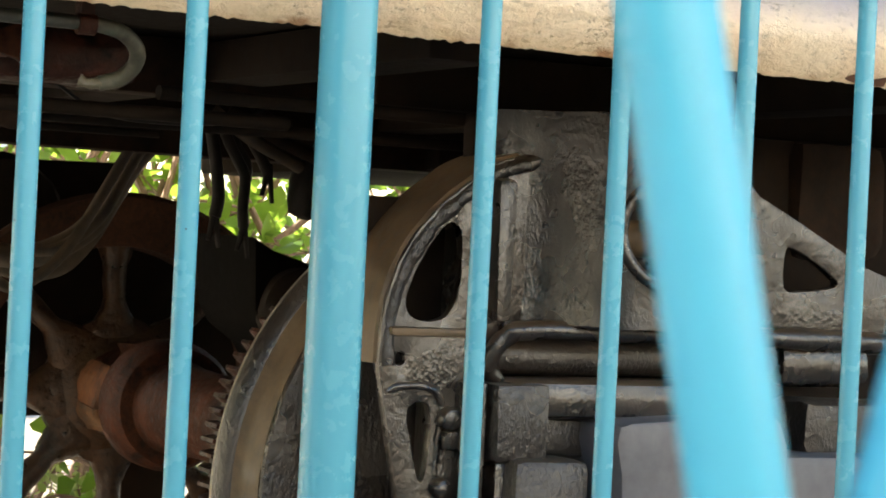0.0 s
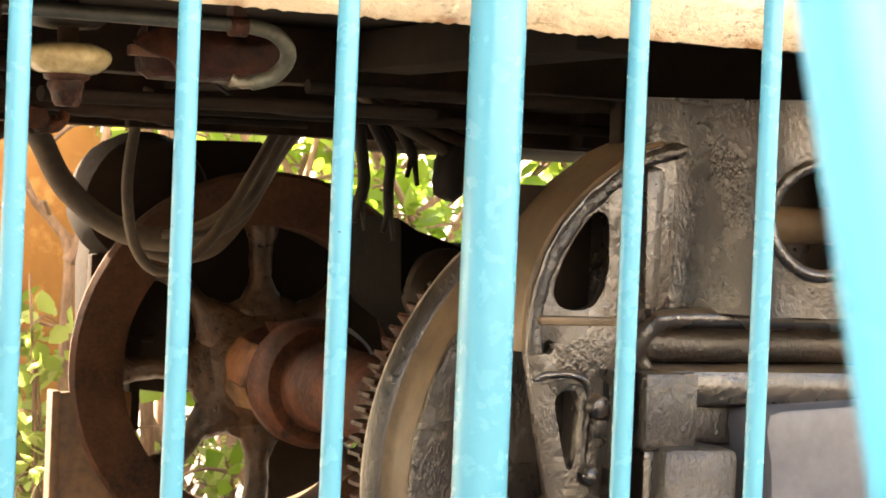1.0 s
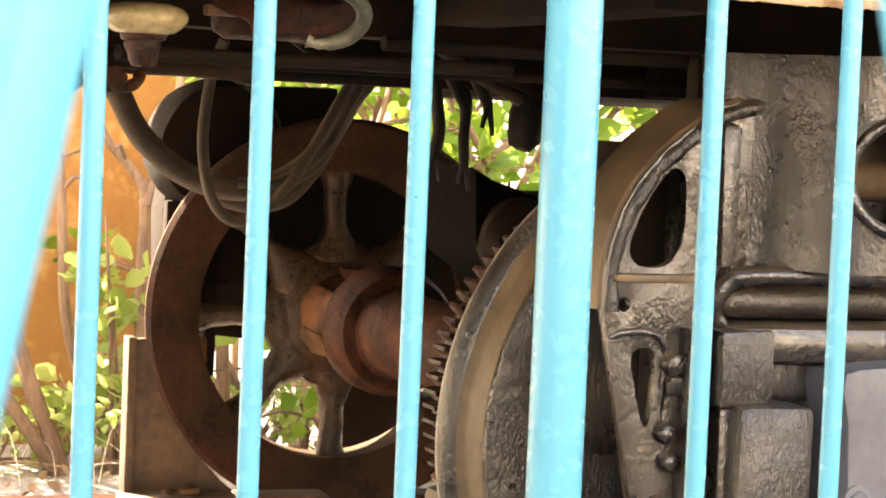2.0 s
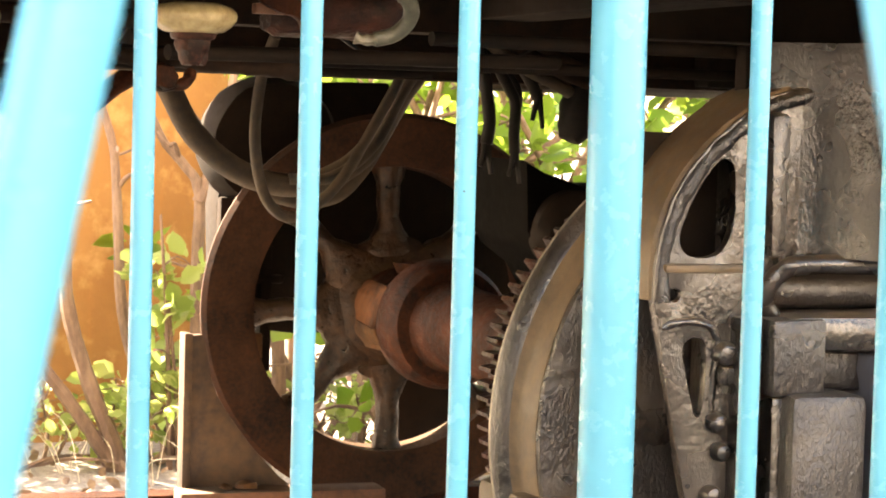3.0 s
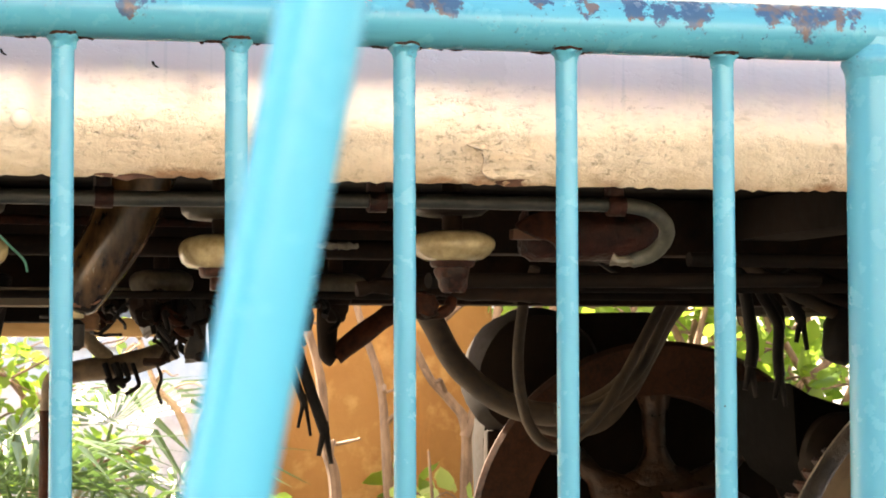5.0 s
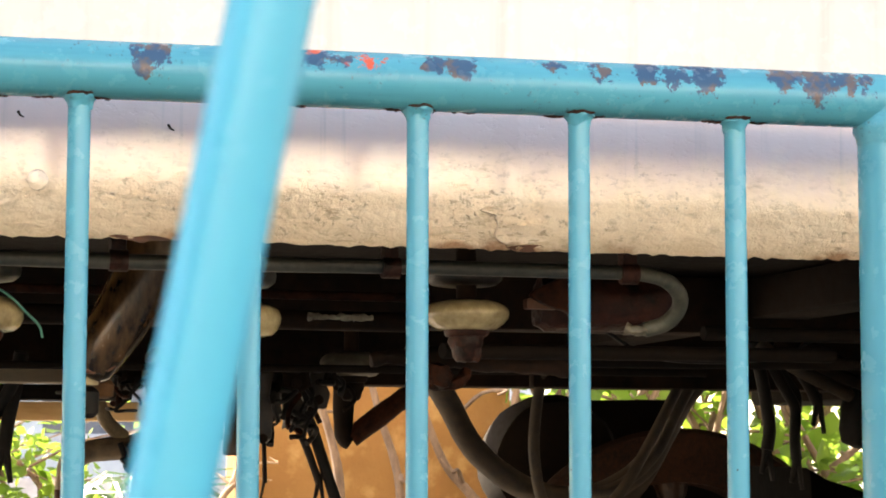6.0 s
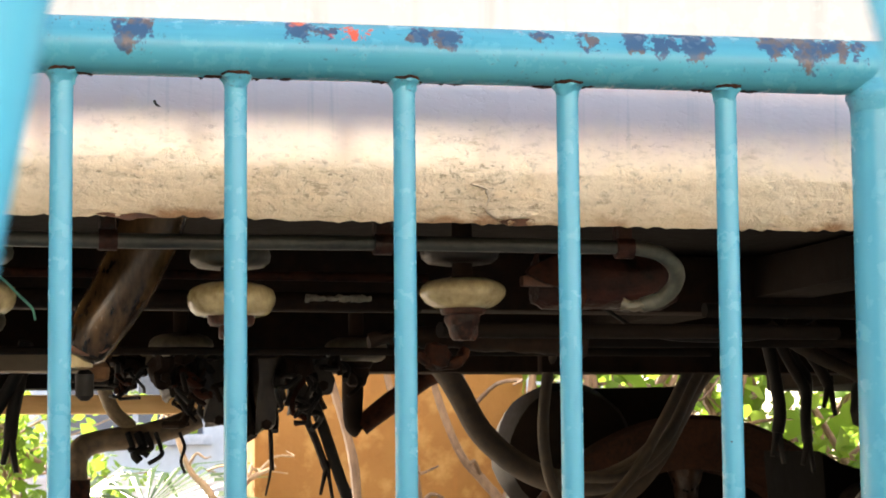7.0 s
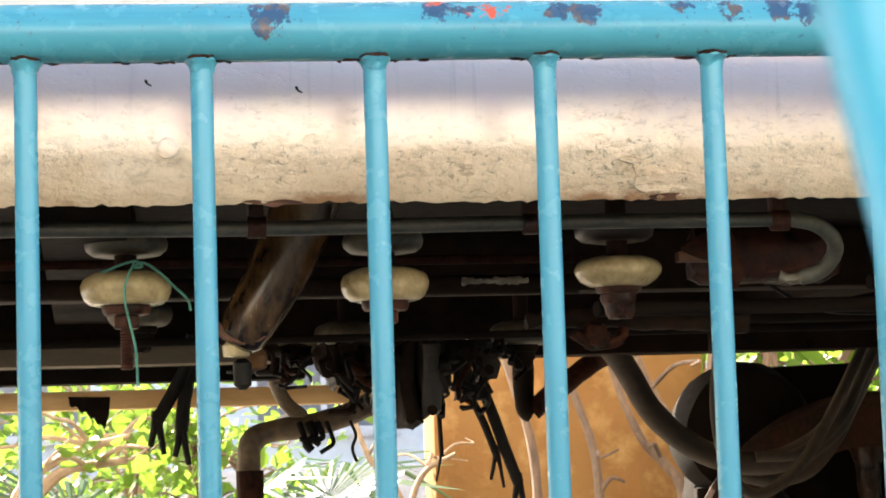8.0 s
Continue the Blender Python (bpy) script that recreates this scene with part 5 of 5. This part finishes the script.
def wheel_guard():
    """A rusty plate with a thick pale edge beside the far wheel."""
    outline = [(0.118, 0.159), (0.118, 0.494), (0.135, 0.496), (0.144, 0.466), (0.150, 0.427), (0.161, 0.399), (0.177, 0.372), (0.217, 0.317), (0.266, 0.264), (0.327, 0.217), (0.382, 0.162)]
    guard = part("wheel_guard", roughen(plate(outline, [], 1.80, 1.816, 0.002), 0.001, 30), GUARD, truck, "brown rusty guard plate")
    part("guard_edge", roughen(box(0.104, 0.1175, 1.79, 1.828, 0.15, 0.498, 0.002), 0.001, 60), GUARD, guard, "thick worn edge")
    part("guard_foot", roughen(box(0.092, 0.431, 1.74, 1.799, 0.135, 0.249, 0.004), 0.003, 30), RUST, guard)
    for u, s in ((0.171, 0.011), (0.204, 0.019), (0.285, 0.009)):
        part("rubble", roughen(lathe([(s * 0.4, 0.0), (s, 0.002), (s * 0.9, s * 0.5), (s * 0.4, s * 0.8)], 9, Matrix.Translation((u, 1.765, 0.250))), 0.004, 60), RUST_PALE, guard)


wheel_guard()
part("track_shoe", roughen(box(0.155, 0.26, 0.40, 0.56, 0.36, 0.470, 0.012), 0.003, 30), TREAD, truck, "dusty brake block at the wheel")


# ---------------------------------------------------------------- plants and what lies beyond
def leaf_shape(length, width, fold):
    return [(0, 0, 0), (-width, length * 0.35, fold), (-width * 0.8, length * 0.7, fold), (0, length, -fold * 0.6), (width * 0.8, length * 0.7, fold), (width, length * 0.35, fold), (0, length * 0.5, 0)]


LEAF_FACES = ((0, 6, 1), (1, 6, 2), (2, 6, 3), (3, 6, 4), (4, 6, 5), (5, 6, 0))


def crown(name, places, size, mat, parent, rng, label="", up=0.3):
    """Many small leaves as one mesh; places: points that carry a leaf."""
    verts, faces = [], []
    for p in places:
        s = size * rng.uniform(0.6, 1.3)
        out = Vector((rng.gauss(0, 1), rng.gauss(0, 1), rng.gauss(up, 0.7))).normalized()
        m = Matrix.Translation(p) @ out.to_track_quat("Y", "Z").to_matrix().to_4x4() @ Matrix.Rotation(rng.uniform(0, 6.28), 4, "Y")
        base = len(verts)
        verts += [m @ Vector(q) for q in leaf_shape(s, s * rng.uniform(0.28, 0.4), s * 0.08)]
        faces += [tuple(base + i for i in f) for f in LEAF_FACES]
    me = bpy.data.meshes.new(name)
    me.from_pydata(verts, [], faces)
    me.materials.append(mat)
    me.shade_smooth()
    ob = new(name, me)
    ob.parent = parent
    return tagged(ob, label)


def shrub(x, y, label, rng, stems, leaves, spread, size=0.05, bark=BARK, leaf=LEAF, stem_r=0.012, low=0.35, twigs=5, top=9.0):
    """Stems: lists of points from the ground up; leaves sit round the twigs."""
    bush = thing("shrub", pose(x, y, GROUND_Z), label, "shrub", "shrubs behind the tram")
    spots = []
    for pts in stems:
        part("stem", tube([(px - x, py - y, pz - GROUND_Z) for px, py, pz in pts], (stem_r * rng.uniform(0.9, 1.3), stem_r * 0.45), 8, 5, wobble=0.15), bark, bush)
        line = smooth_line(pts, 5)
        for k in range(twigs):
            p = line[int(rng.uniform(low, 1.0) * (len(line) - 1))] - Vector((x, y, GROUND_Z))
            q = p + Vector((rng.gauss(0, spread), rng.gauss(0, spread), rng.uniform(-0.1, 1.0) * spread))
            r = q + Vector((rng.gauss(0, spread * 0.6), rng.gauss(0, spread * 0.6), rng.uniform(-0.3, 0.6) * spread))
            part("twig", tube([p, (p + q) / 2 + Vector((0, 0, 0.02)), q, r], (stem_r * 0.4, stem_r * 0.15), 6, 3), bark, bush)
            spots += [q, r, (q + r) / 2, (p + q) / 2]
    places = []
    for _ in range(leaves):
        c = rng.choice(spots)
        places.append(c + Vector((rng.gauss(0, spread * 0.35), rng.gauss(0, spread * 0.35), rng.gauss(0, spread * 0.3))))
    places = [p for p in places if 0.01 < p.z < top - GROUND_Z]
    crown("leaves", places, size, leaf, bush, rng)
    return bush


R = random.Random(11)
# bare stems before the orange wall
shrub(0.24, 3.1, "thin brown stems with a few bright leaves before an orange wall", R, [
    [(0.38, 3.1, 0.10), (0.34, 3.1, 0.22), (0.29, 3.1, 0.32), (0.26, 3.1, 0.45), (0.25, 3.1, 0.62), (0.24, 3.12, 0.78), (0.20, 3.14, 0.92), (0.16, 3.15, 1.1)],
    [(0.44, 3.12, 0.10), (0.435, 3.12, 0.30), (0.43, 3.12, 0.50), (0.432, 3.12, 0.68), (0.40, 3.13, 0.74), (0.35, 3.14, 0.80), (0.30, 3.15, 0.93), (0.26, 3.16, 1.1)],
    [(0.435, 3.12, 0.66), (0.455, 3.12, 0.72), (0.47, 3.12, 0.78), (0.50, 3.13, 0.9), (0.53, 3.14, 1.1)],
], 60, 0.05, 0.05, BARK, LEAF, 0.015, 0.2, 3, 0.66)
# two thicker brown trunks that part near the ground
shrub(0.23, 2.95, "two thick brown stems leaning apart before an orange wall", R, [
    [(0.225, 2.95, 0.10), (0.185, 2.95, 0.165), (0.112, 2.95, 0.268), (0.047, 2.95, 0.352), (-0.03, 2.95, 0.47), (-0.07, 2.95, 0.62)],
    [(0.235, 2.96, 0.10), (0.214, 2.95, 0.171), (0.165, 2.95, 0.291), (0.119, 2.95, 0.445), (0.109, 2.95, 0.584), (0.091, 2.95, 0.656), (0.08, 2.96, 0.80), (0.03, 2.97, 0.98)],
], 20, 0.05, 0.042, BARK, LEAF, 0.018, 0.6, 2, 0.60)
# a stem that leans across the wall towards the wheel
shrub(0.56, 3.0, "leaning brown stem with light bark beside the wall", R, [
    [(0.60, 3.0, 0.10), (0.585, 3.0, 0.35), (0.58, 3.0, 0.55), (0.55, 3.0, 0.68), (0.50, 3.0, 0.74), (0.43, 3.0, 0.80), (0.36, 3.0, 0.88), (0.30, 3.0, 1.02)],
    [(0.57, 3.0, 0.62), (0.585, 3.0, 0.78), (0.595, 3.0, 0.9), (0.61, 3.0, 1.1)],
], 40, 0.05, 0.05, BARK, LEAF, 0.014, 0.5, 3, 0.60)
# the small leaves that stand free before the wall, sunlight put into their colour
for cx, cz, n in ((0.31, 0.62, 26), (0.42, 0.58, 18), (0.33, 0.44, 22), (0.26, 0.32, 26), (0.40, 0.28, 30)):
    shrub(cx, 2.95, "young shrub with green leaves brightened as by sun", R, [[(cx + 0.03, 2.95, 0.10), (cx + 0.02, 2.95, cz * 0.6), (cx, 2.95, cz + 0.02)]], int(n * 1.9), 0.045, 0.044, BARK, LEAF_SUN_TONED, 0.006, 0.5, 5, 0.72)
# low growth along the foot of the wall
for k in range(7):
    cx, cy = -0.05 + 0.14 * k, 3.0 + 0.1 * R.random()
    # These leaves are coloured paler to look sunlit.
    shrub(cx, cy, "low plant, green leaves paled for sunlight, below an orange wall", R, [[(cx, cy, 0.10), (cx + 0.01, cy, 0.17), (cx + R.uniform(-0.03, 0.03), cy, 0.26 + 0.06 * R.random())], [(cx + 0.02, cy, 0.10), (cx + 0.05, cy, 0.16), (cx + 0.08, cy, 0.22)]], 70, 0.05, 0.034, BARK, LEAF_SUN_TONED, 0.005, 0.3, 6)
# thicket beyond the wheels
for cx, cy, h, n, mat in ((0.80, 3.3, 1.25, 260, LEAF), (1.05, 3.6, 1.4, 320, LEAF), (1.35, 3.5, 1.35, 320, LEAF), (1.70, 3.8, 1.4, 340, LEAF_DARK), (2.10, 3.7, 1.4, 320, LEAF), (2.6, 3.9, 1.4, 320, LEAF), (0.95, 2.9, 0.55, 150, LEAF), (1.25, 3.0, 0.5, 150, LEAF_DARK)):
    stems = [[(cx + R.uniform(-0.12, 0.12), cy + R.uniform(-0.1, 0.1), 0.10), (cx + R.uniform(-0.2, 0.2), cy, h * 0.4), (cx + R.uniform(-0.3, 0.3), cy + R.uniform(-0.1, 0.1), h * 0.75), (cx + R.uniform(-0.4, 0.4), cy, h)] for _ in range(5)]
    shrub(cx, cy, "leafy green shrub with pinkish brown branches", R, stems, n, 0.12, 0.07, BARK, mat, 0.013, 0.3, 8)
for cx, cy, h, n in ((0.86, 4.1, 1.35, 420), (1.25, 4.4, 1.45, 420), (1.75, 4.5, 1.45, 420), (2.3, 4.5, 1.45, 380)):
    stems = [[(cx + R.uniform(-0.15, 0.15), cy, 0.10), (cx + R.uniform(-0.2, 0.2), cy, h * 0.45), (cx + R.uniform(-0.3, 0.3), cy, h * 0.8), (cx + R.uniform(-0.3, 0.3), cy, h)] for _ in range(5)]
    shrub(cx, cy, "leafy green shrub with pinkish brown branches", R, stems, n, 0.12, 0.06, BARK, LEAF, 0.012, 0.45, 8)
# leafy shrub and pale branches beyond the tram's open end
for cx, cy, h, n in ((-0.80, 4.9, 1.0, 520), (-1.45, 5.3, 1.1, 420), (-0.55, 5.3, 0.85, 240), (-2.1, 5.4, 1.1, 360)):
    stems = [[(cx + R.uniform(-0.1, 0.1), cy, 0.10), (cx + R.uniform(-0.15, 0.15), cy, h * 0.5), (cx + R.uniform(-0.25, 0.25), cy, h * 0.8), (cx + R.uniform(-0.3, 0.3), cy, h)] for _ in range(4)]
    shrub(cx, cy, "bright green leafy shrub in full sun", R, stems, n, 0.12, 0.05, BARK_PALE, LEAF if cx > -1 else LEAF_DARK, 0.013, 0.4, 7)
for cx, cy, h, n, mat in ((-0.64, 3.9, 0.93, 480, LEAF), (-0.30, 4.3, 0.62, 300, LEAF_DARK), (-0.95, 4.3, 0.72, 300, LEAF_DARK)):
    stems = [[(cx + R.uniform(-0.08, 0.08), cy, 0.10), (cx + R.uniform(-0.12, 0.12), cy, h * 0.5), (cx + R.uniform(-0.16, 0.16), cy, h * 0.8), (cx + R.uniform(-0.2, 0.2), cy, h)] for _ in range(4)]
    shrub(cx, cy, "dense green garden shrub behind the palms", R, stems, n, 0.10, 0.042, BARK, mat, 0.010, 0.2, 8)
shrub(-0.95, 3.1, "pale bare branches of a shrub in the sun", R, [
    [(-1.05, 3.1, 0.10), (-1.02, 3.1, 0.5), (-0.98, 3.1, 0.72), (-0.88, 3.1, 0.80), (-0.74, 3.1, 0.84)],
    [(-1.0, 3.1, 0.65), (-0.90, 3.1, 0.76), (-0.82, 3.1, 0.78), (-0.72, 3.1, 0.79)],
    [(-1.02, 3.1, 0.5), (-1.05, 3.1, 0.7), (-1.06, 3.1, 0.95)],
], 120, 0.09, 0.045, BARK_PALE, LEAF, 0.016, 0.6, 4)
shrub(-0.16, 3.2, "pale bare branches leaning beside the orange wall", R, [
    [(-0.10, 3.2, 0.10), (-0.13, 3.2, 0.45), (-0.15, 3.2, 0.65), (-0.12, 3.2, 0.74), (-0.05, 3.2, 0.78)],
    [(-0.14, 3.2, 0.6), (-0.19, 3.2, 0.72), (-0.24, 3.2, 0.78), (-0.28, 3.2, 0.9)],
], 8, 0.05, 0.05, BARK_PALE, LEAF, 0.010, 0.6, 4, 0.5)


def palm(x, y, fans, rng, label):
    """A low fan palm: stalks that each carry a fan of narrow blades."""
    ob = thing("palm", pose(x, y, GROUND_Z), label, "palm")
    for _ in range(fans):
        a, lean = rng.uniform(0, 2 * math.pi), rng.uniform(0.12, 0.32)
        top = Vector((math.cos(a) * lean, math.sin(a) * lean, rng.uniform(0.28, 0.60)))
        part("stalk", tube([(0, 0, 0), top * 0.5 + Vector((0, 0, 0.06)), top], (0.007, 0.004), 6, 4), LEAF_PALM, ob)
        verts, faces = [], []
        out = Vector((math.cos(a), math.sin(a), rng.uniform(0.1, 0.6))).normalized()
        side = out.cross(Vector((0, 0, 1))).normalized()
        up = side.cross(out)
        for k in range(17):
            b = radians(-105 + 210 * k / 16)
            way = (out * math.cos(b) + side * math.sin(b)).normalized()
            across = way.cross(up).normalized()
            long = rng.uniform(0.26, 0.40)
            base = len(verts)
            mid, tip = top + way * long * 0.55 + up * 0.015, top + way * long - Vector((0, 0, rng.uniform(0.02, 0.12)))
            verts += [top, mid - across * 0.011, mid + up * 0.004, mid + across * 0.011, tip]
            faces += [(base, base + 1, base + 2), (base, base + 2, base + 3), (base + 1, base + 4, base + 2), (base + 2, base + 4, base + 3)]
        me = bpy.data.meshes.new("fan")
        me.from_pydata(verts, [], faces)
        me.materials.append(LEAF_PALM)
        fan = new("fan", me)
        fan.parent = ob


palm(-0.44, 3.35, 9, R, "low fan palm with narrow green blades in the sun")
palm(-0.66, 3.45, 9, R, "low fan palm with narrow green blades in the sun")


def dry_grass():
    bm = bmesh.new()
    rng = random.Random(3)
    for _ in range(80):
        x, y = rng.uniform(-0.2, 0.6), rng.uniform(2.75, 3.3)
        a, h, lean = rng.uniform(0, 6.28), rng.uniform(0.05, 0.17), rng.uniform(0.03, 0.2)
        tube([(x, y, GROUND_Z), (x + math.cos(a) * lean * 0.3, y + math.sin(a) * lean * 0.3, GROUND_Z + h * 0.7), (x + math.cos(a) * lean, y + math.sin(a) * lean, GROUND_Z + h)], (0.0014, 0.0005), 3, 3, bm=bm)
    tagged(part("dry_grass", bm, STRAW), "tufts of dry straw-coloured grass at the wall", "grass", kind="stuff")


dry_grass()


def litter():
    rng = random.Random(8)
    places = [Vector((rng.uniform(-0.8, 1.2), rng.uniform(2.1, 3.35), GROUND_Z + 0.012 + 0.012 * rng.random())) for _ in range(420)]
    ob = crown("leaf_litter", places, 0.030, LITTER, None, rng, "fallen brown leaves and twigs on the ground", 0.0)
    tagged(ob, category="litter", kind="stuff")
    for k in range(9):
        x, y, a = rng.uniform(0.0, 0.9), rng.uniform(2.3, 3.0), rng.uniform(-0.6, 0.6)
        stick = tube([(0, 0, 0.012), (0.1 * math.cos(a), 0.1 * math.sin(a), 0.03), (0.24 * math.cos(a), 0.24 * math.sin(a), 0.018)], (0.006, 0.003), 6, 4)
        s = tagged(part("fallen_stick", stick, BARK), "dry brown stick lying on the ground", "stick", "sticks on the ground")
        s.location = (x, y, GROUND_Z)


litter()


def far_building():
    """A pale building across the sunlit yard."""
    house = thing("house", pose(-3.0, 13.0, GROUND_Z), "pale rendered building with dull windows across the yard", "building")
    holes = [[(u, z), (u + 0.9, z), (u + 0.9, z + 1.2), (u, z + 1.2)] for z in (0.9, 3.9) for u in (-5.2, -3.2, -1.2, 0.8, 2.8, 4.8)]
    wall_ob = part("wall", plate([(-6.5, -0.05), (6.5, -0.05), (6.5, 6.0), (-6.5, 6.0)], holes, 0, 0.3, 0.0), RENDER_PALE, house)
    for hole in holes:
        (u0, z0), (u1, z1) = hole[0], hole[2]
        win = part("window", box(u0, u1, 0.12, 0.14, z0, z1, 0.0), DARK_GLASS, house)
        part("sill", box(u0 - 0.05, u1 + 0.05, -0.06, 0.10, z0 - 0.07, z0 - 0.002, 0.004), STONE, win)
        part("mullion", box((u0 + u1) / 2 - 0.02, (u0 + u1) / 2 + 0.02, 0.09, 0.118, z0, z1, 0.003), STONE, win)
    part("roof", box(-6.8, 6.8, -0.4, 3.0, 6.002, 6.2, 0.02), STONE, house)


far_building()
